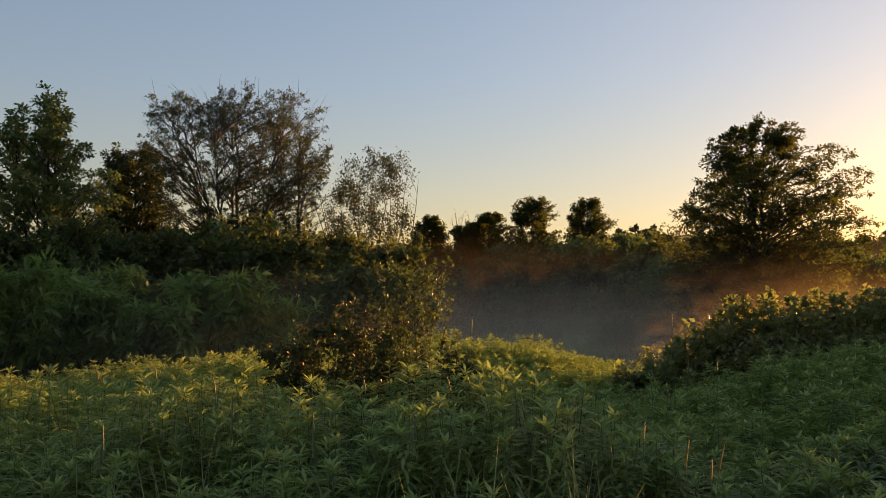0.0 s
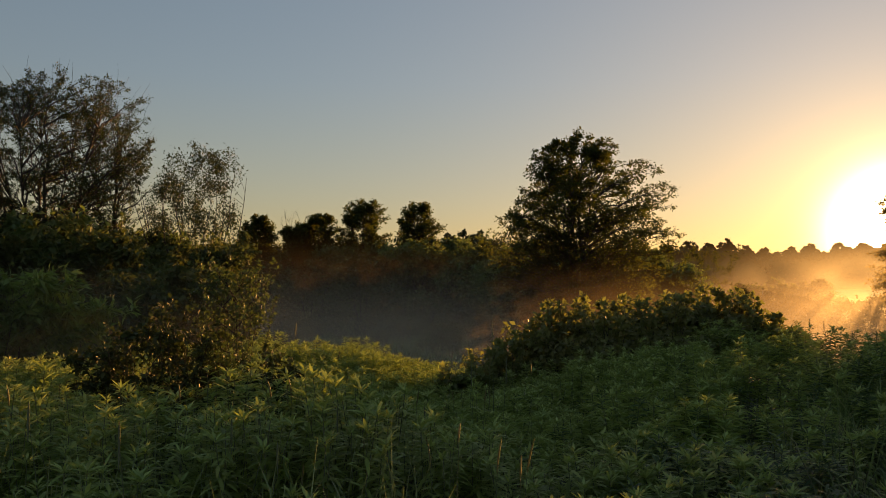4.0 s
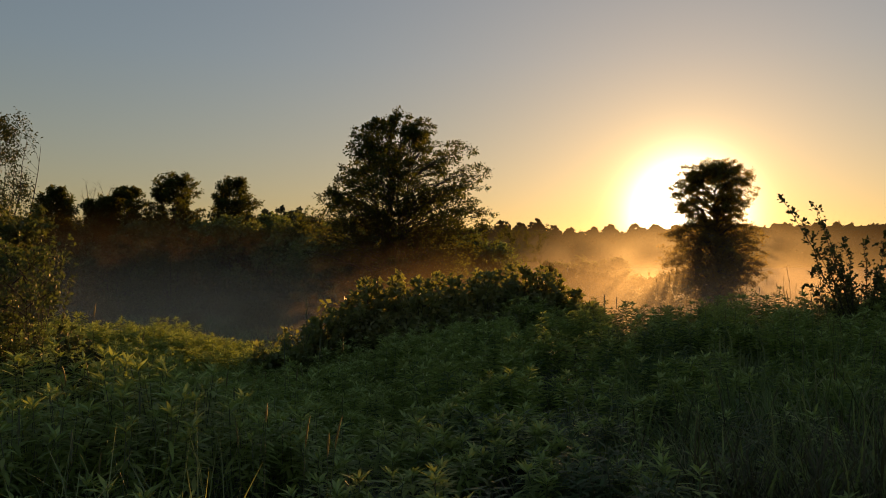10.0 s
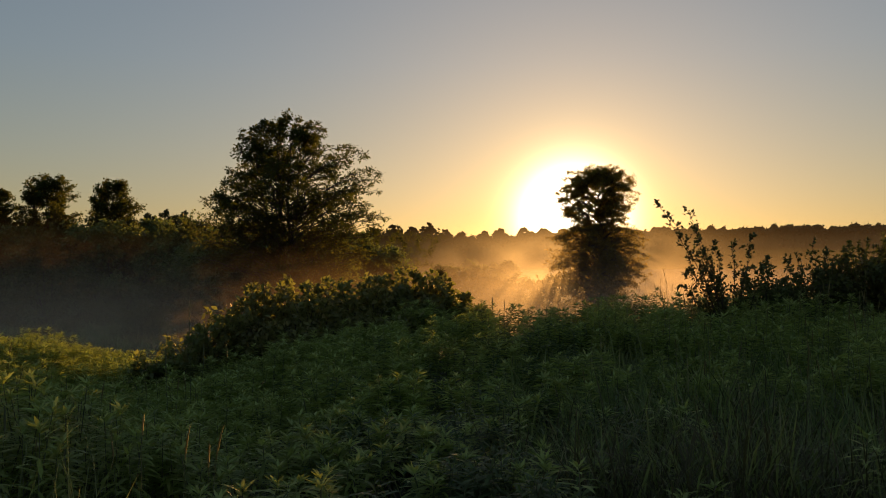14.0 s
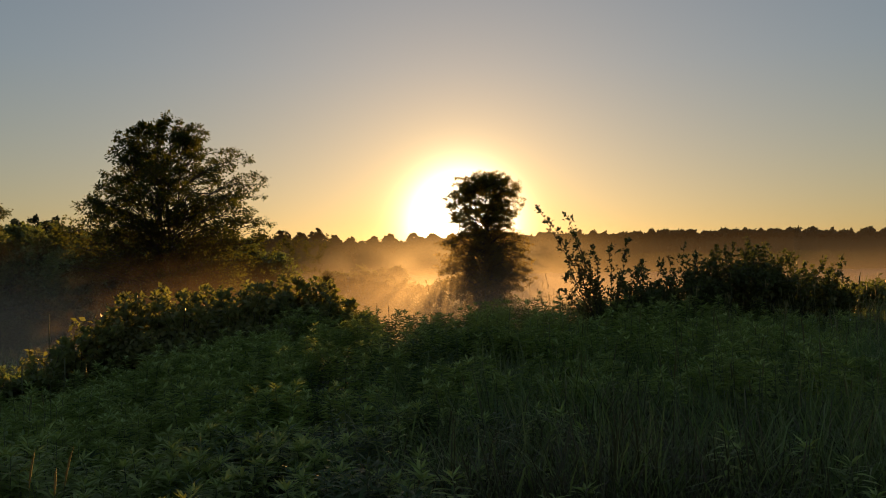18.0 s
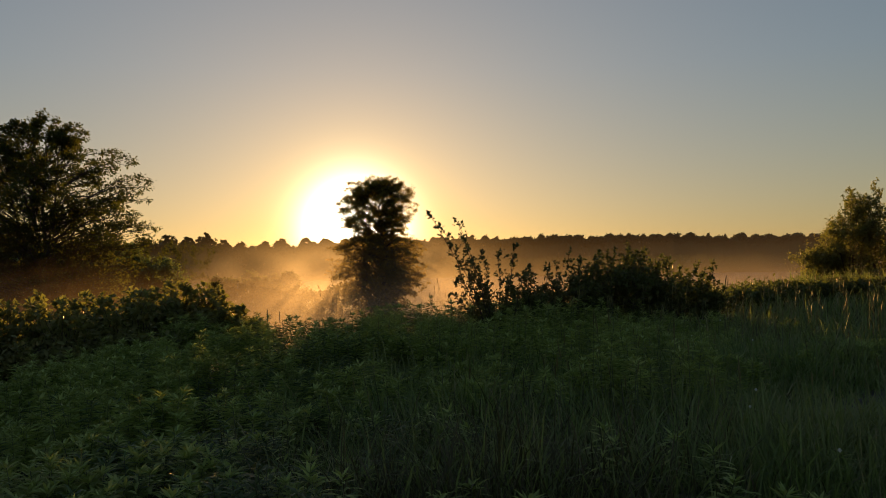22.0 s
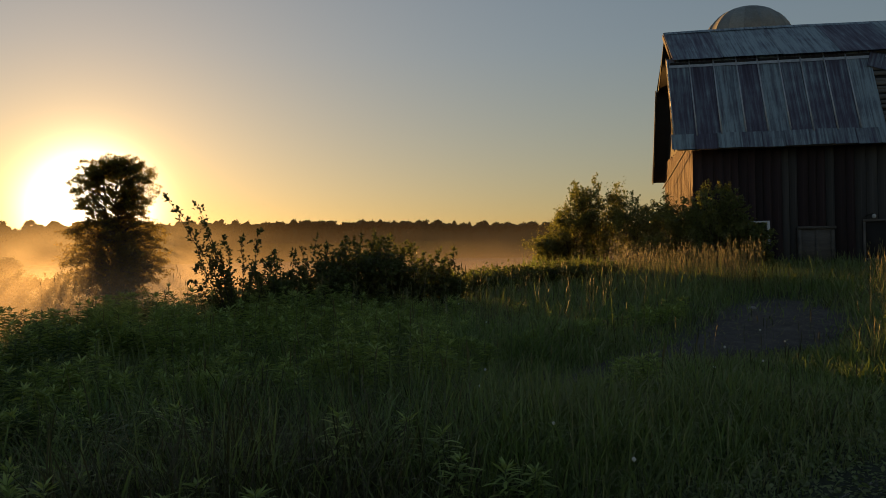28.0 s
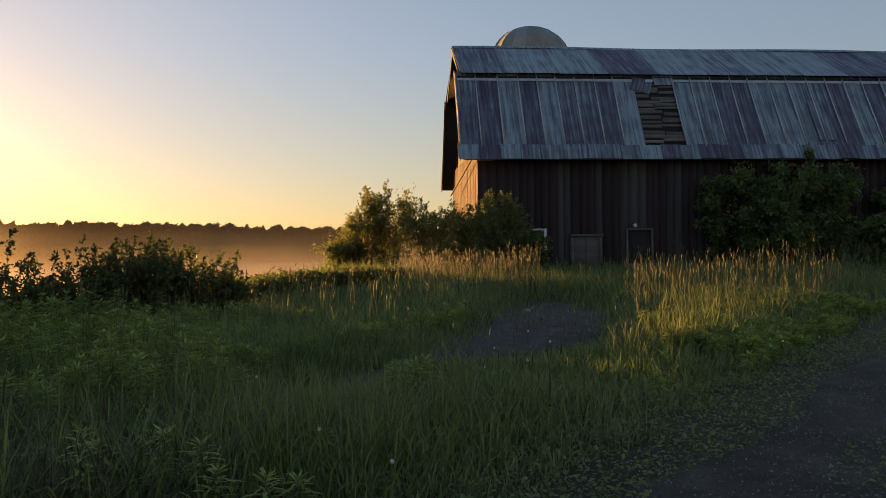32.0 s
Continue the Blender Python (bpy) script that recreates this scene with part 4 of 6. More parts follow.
def bough_tree(seed, height, radius, profile, boughs=150, twigs=14, per=15, leaf=0.17, aspect=0.55, bole=0.12, rise=0.3, droop=0.08, thick=0.016, leaders=3, spread=0.4, inner=0.35, ragged=0.12, flat=0.4, puff=0.25, bulge=(), bare=0, sparse=0.0):
    """A tree of leaders and many boughs, each a fan of twigs with leaves along them; profile gives the crown's radius over its height."""
    r = np.random.default_rng(seed)
    wood, crown = Geo(), Geo()

    def edge(h, a):
        lump = 1 + ragged * (np.sin(a * 3 + seed + h * 5) * 0.5 + np.sin(a * 5 - h * 13 + seed * 2) * 0.6 + np.sin(h * 29 + a * 2) * 0.35)
        for a0, h0, add in bulge:
            lump = lump + add * np.exp(-((np.angle(np.exp(1j * (a - a0))) / 0.5) ** 2) - ((h - h0) / 0.05) ** 2)
        return radius * profile(np.clip(h, 0, 1)) * lump

    a = np.arange(leaders) * 6.283 / leaders + r.uniform(0, 0.7, leaders)
    hh = r.uniform(0.74, 0.92, leaders)
    hh[0] = 0.92
    off = edge(hh, a) * np.where(np.arange(leaders) == 0, 0.06, spread)
    foot = np.stack([np.cos(a), np.sin(a), 0 * a], -1) * 0.006 * height
    foot[:, 2] = -0.3
    head = np.stack([np.cos(a) * off, np.sin(a) * off, hh * height], -1)
    mid = np.stack([np.cos(a) * off * 0.22, np.sin(a) * off * 0.22, (bole + 0.25) * height + 0 * a], -1)
    st = bez(foot, mid, head, 12)
    st[:, 2:-1] += r.normal(0, 0.007 * height, st[:, 2:-1].shape) * (1, 1, 0.3)
    br = thick * height
    tubes(wood, st, br * np.linspace(1.0, 0.10, 12)[None] * np.where(np.arange(leaders) == 0, 1, 0.7)[:, None], 7)
    # boughs: tips on the crown's edge, some of them inside it
    n = boughs * 5
    h = r.uniform(bole, 0.995, n)
    w = profile(h)
    h = np.sort(np.concatenate([h[r.uniform(0, w.max(), n) < w][:boughs], r.uniform(0.9, 0.99, max(8, boughs // 20))]))
    n = len(h)
    ang = np.arange(n) * 2.39996 + r.normal(0, 0.5, n)
    reach = edge(h, ang) * np.where(r.uniform(0, 1, n) < inner, r.uniform(0.35, 0.8, n), r.uniform(0.86, 1.06, n))
    reach = np.maximum(reach, 0.1 * radius)
    out = np.stack([np.cos(ang), np.sin(ang), 0 * ang], -1)
    p2 = out * reach[:, None] + UP * (h * height)[:, None]
    own = np.argmin(np.abs((ang[:, None] - a[None] + np.pi) % 6.283 - np.pi) + r.uniform(0, 0.9, (n, leaders)), 1)
    h0 = np.clip(h - rise * reach / height * r.uniform(0.7, 1.3, n), bole * 0.8, 0.95)
    p0 = along(st[own], np.clip(h0 / hh[own], 0.05, 0.97))
    p1 = p0 * 0.45 + p2 * 0.55 + UP * ((0.06 + droop) * reach)[:, None] + r.normal(0, 0.05, (n, 3)) * reach[:, None]
    lb = bez(p0, p1, p2, 8)
    lb[:, 1:-1] += r.normal(0, 0.02, lb[:, 1:-1].shape) * reach[:, None, None]
    tubes(wood, lb, np.maximum(br * 0.26 * (0.35 + 0.65 * reach / radius)[:, None], 0.012) * np.linspace(1, 0.14, 8)[None], 5)
    # twigs to both sides of each bough, shorter towards its tip
    m = n * twigs
    bi = np.repeat(np.arange(n), twigs)
    f = np.tile(0.22 + 0.78 * (np.arange(twigs) + 0.5) / twigs, n) + r.normal(0, 0.03, m)
    q0 = along(lb[bi], np.clip(f, 0.1, 1))
    d0 = unit(lb[bi, -1] - lb[bi, 2])
    side = unit(np.cross(d0, UP) + 1e-6) * np.where(r.uniform(0, 1, m) < 0.5, -1, 1)[:, None]
    sd = unit(d0 * r.uniform(0.5, 1.1, m)[:, None] + side * r.uniform(0.3, 1.0, m)[:, None] + r.normal(0, flat, (m, 3)) + UP * (0.25 - droop * 1.5))
    tl = np.maximum(reach[bi] * 0.36 * (1.3 - f), 0.06 * radius) * r.uniform(0.7, 1.3, m)
    q2 = q0 + sd * tl[:, None] - UP * (droop * tl)[:, None]
    tw = bez(q0, (q0 + q2) / 2 + UP * ((0.05 + droop * 0.5) * tl)[:, None], q2, 4)
    tubes(wood, tw, np.maximum(br * 0.045, 0.006) * np.linspace(1, 0.35, 4)[None].repeat(m, 0), 3)
    if bare:
        k = np.argsort(-h + r.uniform(0, 0.25, n))[:bare]
        b0 = lb[k, -2]
        b2 = b0 + unit(out[k] * 0.35 + UP + r.normal(0, 0.2, (bare, 3))) * (height * r.uniform(0.03, 0.09, bare))[:, None]
        tubes(wood, bez(b0, (b0 + b2) / 2 + r.normal(0, 0.08, (bare, 3)), b2, 4), br * 0.06 * np.linspace(1, 0.3, 4)[None].repeat(bare, 0), 3)
    # leaf puffs along the twigs and at their ends
    ti = np.repeat(np.arange(m), 3)
    ti = ti[r.uniform(0, 1, m)[ti] >= sparse]
    c = along(tw[ti], r.uniform(0.3, 1.0, len(ti)))
    size = puff * r.uniform(0.6, 1.25, len(ti))
    k = np.repeat(np.arange(len(ti)), per)
    ball = unit(r.normal(0, 1, (len(k), 3))) * (r.uniform(0, 1, len(k)) ** 0.5)[:, None] * (1, 1, 0.65)
    p = c[k] + ball * size[k][:, None]
    keep = p[:, 2] < 1.02 * height
    p, dd = p[keep], (ball + sd[ti][k] * 0.6)[keep]
    c = len(p)
    ln = leaf * r.uniform(0.6, 1.25, c)
    leaves(crown, p, r.normal(0, 0.6, (c, 3)) + dd - UP * 0.2, r.normal(0, 0.6, (c, 3)) + UP, ln, ln * aspect, 0.15, 0.1)
    return wood, crown


def canes(wood_crown, az, dist, tips, leaf, seed, thick=0.009, deep=0.35, twigs=12, per=9, aspect=0.6, base=0.3, arch=0.75, reach=0.2):
    """Adds long canes to a bush that stands at (az, dist): tips are (azimuth, elevation) seen from the drive, in degrees."""
    r = np.random.default_rng(seed)
    wood, crown = wood_crown
    o = np.array(spot(az, dist))
    n = len(tips)
    ta, te = np.radians(np.array([t[0] for t in tips])), np.radians(np.array([t[1] for t in tips]))
    d = dist + r.normal(0, deep, n)
    tip = np.stack([np.sin(ta) * d, np.cos(ta) * d, EYE + np.tan(te) * d], -1) - o
    foot = tip * (base, base, 0) + r.normal(0, 0.05, (n, 3)) * (1, 1, 0)
    foot[:, 2] = ground_z(foot[:, 0] + o[0], foot[:, 1] + o[1]) - o[2] - 0.05
    tip[:, 2] = np.maximum(tip[:, 2], foot[:, 2] + 0.3)
    mid = foot + (tip - foot) * (0.35, 0.35, arch)
    ln = bez(foot, mid, tip, 9)
    ln[:, 1:] += r.normal(0, 0.012, ln[:, 1:].shape)
    tubes(wood, ln, thick * np.linspace(1, 0.2, 9)[None].repeat(n, 0), 5)
    m = n * twigs
    ci = np.repeat(np.arange(n), twigs)
    f = np.tile(0.25 + 0.75 * (np.arange(twigs) + 0.5) / twigs, n) + r.normal(0, 0.02, m)
    q0 = along(ln[ci], np.clip(f, 0, 1))
    run = unit(ln[ci, -1] - ln[ci, 4])
    sd = unit(r.normal(0, 0.75, (m, 3)) + run * 0.7 + UP * 0.3)
    tl = reach * r.uniform(0.5, 1.4, m) * (1.25 - f)
    q2 = q0 + sd * tl[:, None]
    tw = bez(q0, (q0 + q2) / 2, q2, 4)
    tubes(wood, tw, thick * 0.35 * np.linspace(1, 0.3, 4)[None].repeat(m, 0), 3)
    k = np.repeat(np.arange(m), per)
    p = along(tw[k], r.uniform(0, 1, len(k))) + r.normal(0, 0.012, (len(k), 3))
    sz = leaf * r.uniform(0.6, 1.2, len(k))
    leaves(crown, p, r.normal(0, 0.8, (len(k), 3)) + sd[k], r.normal(0, 0.6, (len(k), 3)) + UP, sz, sz * aspect, 0.15, 0.1)
    return wood_crown


def skyline(seed, outline, a0, a1, count, low):
    """Random cane tips between two azimuths, up to an outline [(azimuth, elevation), ...] and down to low degrees under it."""
    r = np.random.default_rng(seed)
    a = r.uniform(a0, a1, count)
    top = np.interp(a, [p[0] for p in outline], [p[1] for p in outline])
    return list(zip(a, top - low * r.uniform(0, 1, count) ** 1.6))


def tree(name, az, dist, top, wood_crown, label, group="", material=None, category="tree", sink=0.0, turn=None, height=None):
    x, y, z = spot(az, dist)
    ob = thing(name, (x, y, z - sink), label, category, group)
    wood, crown = wood_crown
    part("trunk" if category == "tree" else "branchwork", wood, M_BARK, ob, shade=True)
    part("crown" if category == "tree" else "foliage", crown, material or M_TREE, ob)
    if turn is not None:
        ob.rotation_euler = (0, 0, radians(turn))
    return ob


def up_to(az, dist, elev):
    """Height above the ground of something seen at this elevation."""
    return dist * math.tan(radians(elev)) + EYE - spot(az, dist)[2]


# the big spreading tree above the mist
H = up_to(22.0, 55, 10.4)
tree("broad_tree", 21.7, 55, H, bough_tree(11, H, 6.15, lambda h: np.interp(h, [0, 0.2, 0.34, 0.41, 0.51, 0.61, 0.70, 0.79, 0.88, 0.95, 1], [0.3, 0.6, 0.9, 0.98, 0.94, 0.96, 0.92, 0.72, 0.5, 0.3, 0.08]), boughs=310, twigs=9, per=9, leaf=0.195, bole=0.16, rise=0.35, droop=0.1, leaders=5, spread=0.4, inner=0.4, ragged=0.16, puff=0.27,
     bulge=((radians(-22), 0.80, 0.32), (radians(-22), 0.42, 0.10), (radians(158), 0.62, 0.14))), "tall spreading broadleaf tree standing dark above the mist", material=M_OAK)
# the tree that the sun rises behind
H = up_to(43.4, 80, 6.8)
tree("sunrise_tree", 43.45, 80, H, bough_tree(23, H, 4.75, lambda h: np.interp(h, [0, 0.15, 0.24, 0.3, 0.44, 0.54, 0.58, 0.61, 0.65, 0.72, 0.8, 0.87, 0.93, 0.975, 1], [0.3, 0.55, 0.82, 0.9, 1.0, 0.95, 0.8, 0.58, 0.66, 0.76, 0.8, 0.77, 0.66, 0.45, 0.15]), boughs=480, twigs=9, per=8, leaf=0.17, bole=0.1, rise=0.1, droop=0.24, leaders=3, spread=0.3, inner=0.48, ragged=0.06, puff=0.27), "round-headed tree with the rising sun behind it", material=M_THIN)
# left: leafy tree, dense dark tree, half-dead willow, fine upright tree
H = up_to(-26.2, 34, 12.6)
tree("ash_tree", -26.2, 34, H, bough_tree(31, H, 3.5, lambda h: np.interp(h, [0, 0.2, 0.45, 0.65, 0.8, 0.92, 1], [0.9, 1.0, 0.95, 0.78, 0.56, 0.3, 0.08]), boughs=210, twigs=9, per=10, leaf=0.17, bole=0.08, rise=0.7, droop=0.02, leaders=4, spread=0.4, inner=0.4, ragged=0.22, puff=0.24), "leafy green ash tree at the edge of the thicket", material=M_TREE)
H = up_to(-21.0, 44, 9.3)
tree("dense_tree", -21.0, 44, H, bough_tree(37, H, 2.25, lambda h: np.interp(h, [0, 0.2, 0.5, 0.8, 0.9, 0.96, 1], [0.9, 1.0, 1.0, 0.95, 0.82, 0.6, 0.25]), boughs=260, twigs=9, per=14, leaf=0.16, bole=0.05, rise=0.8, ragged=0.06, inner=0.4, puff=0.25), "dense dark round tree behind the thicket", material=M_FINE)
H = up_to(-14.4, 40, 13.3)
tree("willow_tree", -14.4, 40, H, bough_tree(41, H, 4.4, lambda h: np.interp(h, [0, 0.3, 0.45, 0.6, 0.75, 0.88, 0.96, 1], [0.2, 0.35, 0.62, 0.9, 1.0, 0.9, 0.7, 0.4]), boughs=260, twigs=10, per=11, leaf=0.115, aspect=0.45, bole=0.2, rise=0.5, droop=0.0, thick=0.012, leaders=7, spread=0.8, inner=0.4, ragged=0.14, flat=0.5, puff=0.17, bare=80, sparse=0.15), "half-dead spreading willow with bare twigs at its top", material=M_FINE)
H = up_to(-10.2, 41, 11.8)
tree("bare_willow", -10.2, 41, H, bough_tree(42, H, 1.9, lambda h: np.interp(h, [0, 0.3, 0.6, 0.85, 1], [0.3, 0.4, 0.8, 1.0, 0.5]), boughs=80, twigs=9, per=8, leaf=0.1, aspect=0.4, bole=0.3, rise=1.3, droop=0.0, thick=0.011, leaders=5, spread=0.7, inner=0.4, flat=0.5, puff=0.16, bare=40, sparse=0.3), "thin half-bare willow stem beside the larger willow", material=M_FINE)
H = up_to(-5.6, 40, 9.1)
tree("slender_tree", -5.6, 40, H, grow(43, H, 2.7, 0.25, 13, 0.85, limbs=110, twigs=10, per=8, leaf=0.12, up=1.3, dense=3.0, thick=0.018, clump=0.45, aspect=0.45, profile=lambda h: np.interp(h, [0, 0.4, 1], [0.6, 0.7, 0.3])), "slender many-stemmed tree with thin light foliage", material=M_FINE)
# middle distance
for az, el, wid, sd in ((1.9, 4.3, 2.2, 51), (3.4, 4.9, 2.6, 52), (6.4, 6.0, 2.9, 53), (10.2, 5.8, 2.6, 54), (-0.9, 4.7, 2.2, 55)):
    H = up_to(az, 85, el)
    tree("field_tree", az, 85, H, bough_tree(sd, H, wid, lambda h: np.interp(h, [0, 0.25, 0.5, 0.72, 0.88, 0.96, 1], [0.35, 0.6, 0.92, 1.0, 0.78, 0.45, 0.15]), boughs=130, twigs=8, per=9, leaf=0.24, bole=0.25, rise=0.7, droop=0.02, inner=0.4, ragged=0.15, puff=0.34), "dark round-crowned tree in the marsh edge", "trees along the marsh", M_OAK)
H = up_to(1.7, 90, 5.4)
tree("dead_tree", 1.7, 90, H, grow(57, H, 2.6, 0.4, 3, 0.5, limbs=34, twigs=8, per=1, leaf=0.1, up=0.9, thick=0.014, leafy=lambda p: np.zeros(len(p))+0.02), "bare dead tree with fine grey twigs", "", M_OAK)
H = up_to(30.4, 115, 2.3)
tree("mist_tree", 30.4, 115, H, grow(58, H, 3.6, 0.3, 11, 0.95, limbs=50, twigs=8, per=8, leaf=0.22, up=0.9, thick=0.012, clump=0.4, profile=lambda h: np.interp(h, [0, 0.5, 0.8, 1], [0.2, 0.5, 0.75, 0.5]), leafy=lambda p: np.where(p[:, 2] > 0.5 * H, 0.9, 0.15)), "fan-shaped small tree standing in the mist", "", M_OAK)
H = up_to(32.5, 33, 0.0)
tree("young_conifer", 32.5, 33, H, grow(59, H, 0.6, 0.1, 1, limbs=44, twigs=7, per=14, leaf=0.12, up=0.1, thick=0.015, aspect=0.3, profile=lambda h: np.clip(1.05 - h, 0.05, 1)), "young ragged conifer behind the mound of shrubs", "", M_OAK)

# thicket of shrubs: four built, the rest copies of them
kinds = []
for k, (sd, hh, rr, mt) in enumerate(((61, 4.2, 2.6, M_TREE), (62, 3.6, 2.4, M_SHRUB), (63, 5.0, 2.4, M_SHRUB), (64, 3.0, 2.3, M_SHRUB))):
    kinds.append((hh, grow(sd, hh, rr, 0.08, 7, 0.7, limbs=50, twigs=7, per=30, leaf=0.15, up=0.5, thick=0.012, clump=0.5, dense=1.3, shoots=30, cap=0.75, profile=lambda h: np.interp(h, [0, 0.3, 0.8, 1], [0.9, 1, 0.7, 0.3])), mt))
made = {}


def thicket(az, dist, elev, which, label="dense dark shrub in the tangled thicket", group="thicket shrubs"):
    hh, wc, mt = kinds[which]
    x, y, z = spot(az, dist)
    s = (dist * math.tan(radians(elev)) + EYE - z) / hh
    m = Matrix.Translation((x, y, z - 0.1)) @ Matrix.Rotation(az * 1.7 + dist, 4, "Z")
    if which not in made:
        ob = tree("shrub", az, dist, 0, wc, label, group, mt, "shrub")
        ob.matrix_basis = m @ Matrix.Diagonal((s, s, s, 1))
        made[which] = ob
    else:
        ob = copy_thing(made[which], m)
        ob.scale = (s, s, s)
        tagged(ob, label, "shrub", group)
    return ob


rs = random.Random(3)
for az in np.arange(-38, -5.5, 1.9):
    thicket(az + rs.uniform(-0.6, 0.6), 36 + rs.uniform(-2, 4), np.interp(az, [-38, -28, -20, -10, -4, 2], [3.3, 3.0, 3.4, 4.0, 3.4, 2.2]) + rs.uniform(-0.6, 0.4), rs.randrange(3))
for az in np.arange(-38, -6, 2.9):
    thicket(az + rs.uniform(-1, 1), 28 + rs.uniform(-2, 3), rs.uniform(-2.0, 0.9), rs.choice((1, 3)), "green broad-leaved shrub before the thicket")
for az, dist, el, sd in ((-26.5, 22, -0.2, 66), (-23.2, 23, 0.6, 67), (-20.2, 22, -0.9, 68), (-15.0, 22, 0.1, 69), (-17.2, 21, -1.8, 70), (-29.5, 21, 0.9, 76), (-12.0, 23, -1.6, 77)):
    hh = up_to(az, dist, el)
    tree("sumac", az, dist, 0, grow(sd, hh, 0.5 * hh, 0.35, 4, 0.8, limbs=24, twigs=6, per=16, leaf=0.30, up=0.7, thick=0.014, clump=0.45, aspect=0.26, dense=1.0, profile=lambda h: np.interp(h, [0, 0.5, 1], [0.3, 0.8, 1.0])), "sumac with long drooping leaves catching light", "sumacs before the thicket", M_SUMAC, "shrub")
for az in np.arange(0, 21, 1.5):
    thicket(az + rs.uniform(-0.5, 0.5), 84 + rs.uniform(-6, 6), rs.uniform(2.0, 3.2), rs.randrange(3), "dark shrub along the marsh edge", "marsh edge shrubs")
# outer row, hidden behind nearer growth, added to keep sun off the mist
for az in np.arange(14.0, 25.6, 0.8):
    thicket(az + rs.uniform(-0.4, 0.4), 114 + rs.uniform(-6, 8), rs.uniform(1.5, 2.3), rs.randrange(3), "dark thicket shrub behind the broad tree, placed to shade the mist", "marsh edge shrubs")
# dark growth at the tree's foot, extended unseen behind it to shade the mist
for az in np.arange(15.5, 27.6, 0.95):
    thicket(az + rs.uniform(-0.4, 0.4), 76 + rs.uniform(-6, 8), rs.uniform(0.9, 1.9), rs.randrange(3), "dark thicket shrub behind the broad tree, placed to shade the mist", "marsh edge shrubs")
for az, dist, el in ((5.4, 82, -2.3), (2.5, 78, -2.6), (7.6, 70, -3.4), (0.5, 64, -3.6), (6.0, 66, -3.9), (37.0, 92, -0.7), (33.6, 100, -0.2), (40, 86, -0.9), (36, 120, 0.1), (12, 62, -2.9), (15.4, 66, -2.4), (27, 64, -0.9), (10, 75, -2.4)):
    thicket(az, dist, el, rs.choice((1, 3)), "low dark shrub standing in the marsh mist", "marsh shrubs")

# young tree and dark bush in the weeds
tree("sapling", -2.2, 8.2, 0, canes(grow(71, up_to(-2.2, 8.2, 1.2), 0.40, 0.12, 4, 0.5, limbs=40, twigs=9, per=8, leaf=0.04, up=0.8, thick=0.008, clump=0.7, profile=lambda h: np.interp(h, [0, 0.4, 0.8, 1], [0.6, 0.9, 1.0, 0.6])),
     -2.2, 8.2, [(-4.6, 1.2), (-3.8, 1.9), (-2.6, 2.2), (-1.6, 2.4), (-0.4, 1.9), (0.5, 1.6), (0.9, -0.4), (-5.2, -0.2), (0.4, -1.6), (-1.0, 0.6)], 0.045, 171, 0.006, 0.15, 16, 5, reach=0.14), "small-leaved sapling rising out of the weeds", "", M_SAPLING, "tree")
SAP_LINE = [(-13.4, -5.2), (-12, -4.2), (-10.1, -2.4), (-9, -2.6), (-7.4, -1.2), (-5, -1.0), (-3, -2.2), (1.5, -5.0)]
for az, dist, el, rad, sd in ((-8.3, 8.8, -2.9, 0.5, 72), (-5.4, 8.3, -2.9, 0.45, 73), (-0.2, 7.8, -6.0, 0.4, 74), (-11, 9.2, -4.6, 0.4, 75)):
    wc = grow(sd, up_to(az, dist, el), rad, 0.08, 8, 0.7, limbs=40, twigs=8, per=7, leaf=0.06, up=0.5, thick=0.009, clump=0.6)
    tree("dogwood_bush", az, dist, 0, canes(wc, az, dist, skyline(sd, SAP_LINE, az - 2.2, az + 2.2, 12, 2.5), 0.06, sd + 100, 0.006, 0.2, 12, 6, reach=0.14), "dark leafy bush tangled round the sapling", "bushes by the sapling", M_FINE, "shrub")
# mound of shrubs on the slope
MOUND_LINE = [(12.5, -7.0), (13.9, -5.9), (15.7, -4.6), (16.8, -3.6), (18.9, -2.5), (19.5, -1.3), (20.7, -1.7), (21.8, -0.9), (25.0, -1.1), (27.4, -0.6), (28.7, -0.9), (29.8, -0.2), (31.4, -0.7), (32.9, -0.8), (34.6, -1.8), (36.2, -3.5), (36.9, -5.0)]
for az, dist, el, rad, sd in ((14.5, 13.2, -6.2, 0.55, 81), (17.1, 13.7, -4.6, 0.7, 82), (20.1, 14.3, -2.7, 0.85, 83), (22.9, 14.9, -2.2, 0.9, 84), (25.9, 15.2, -1.9, 1.0, 85), (29.1, 15.4, -1.5, 0.95, 86), (31.7, 15.2, -1.7, 0.85, 87), (34.1, 14.8, -3.1, 0.65, 88), (27.5, 13.9, -3.4, 0.8, 89), (23.7, 13.4, -4.0, 0.8, 90)):
    wc = grow(sd, up_to(az, dist, el), rad, 0.1, 8, 0.75, limbs=40, twigs=8, per=7, leaf=0.10, up=0.7, thick=0.012, clump=0.42, shoots=24, cap=0.6, profile=lambda h: np.interp(h, [0, 0.5, 0.85, 1], [0.9, 1.0, 0.8, 0.5]))
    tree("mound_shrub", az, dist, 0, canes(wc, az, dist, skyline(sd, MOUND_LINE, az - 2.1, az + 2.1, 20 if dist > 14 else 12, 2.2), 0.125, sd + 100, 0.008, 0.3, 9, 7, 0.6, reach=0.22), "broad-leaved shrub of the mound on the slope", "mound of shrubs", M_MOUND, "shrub")
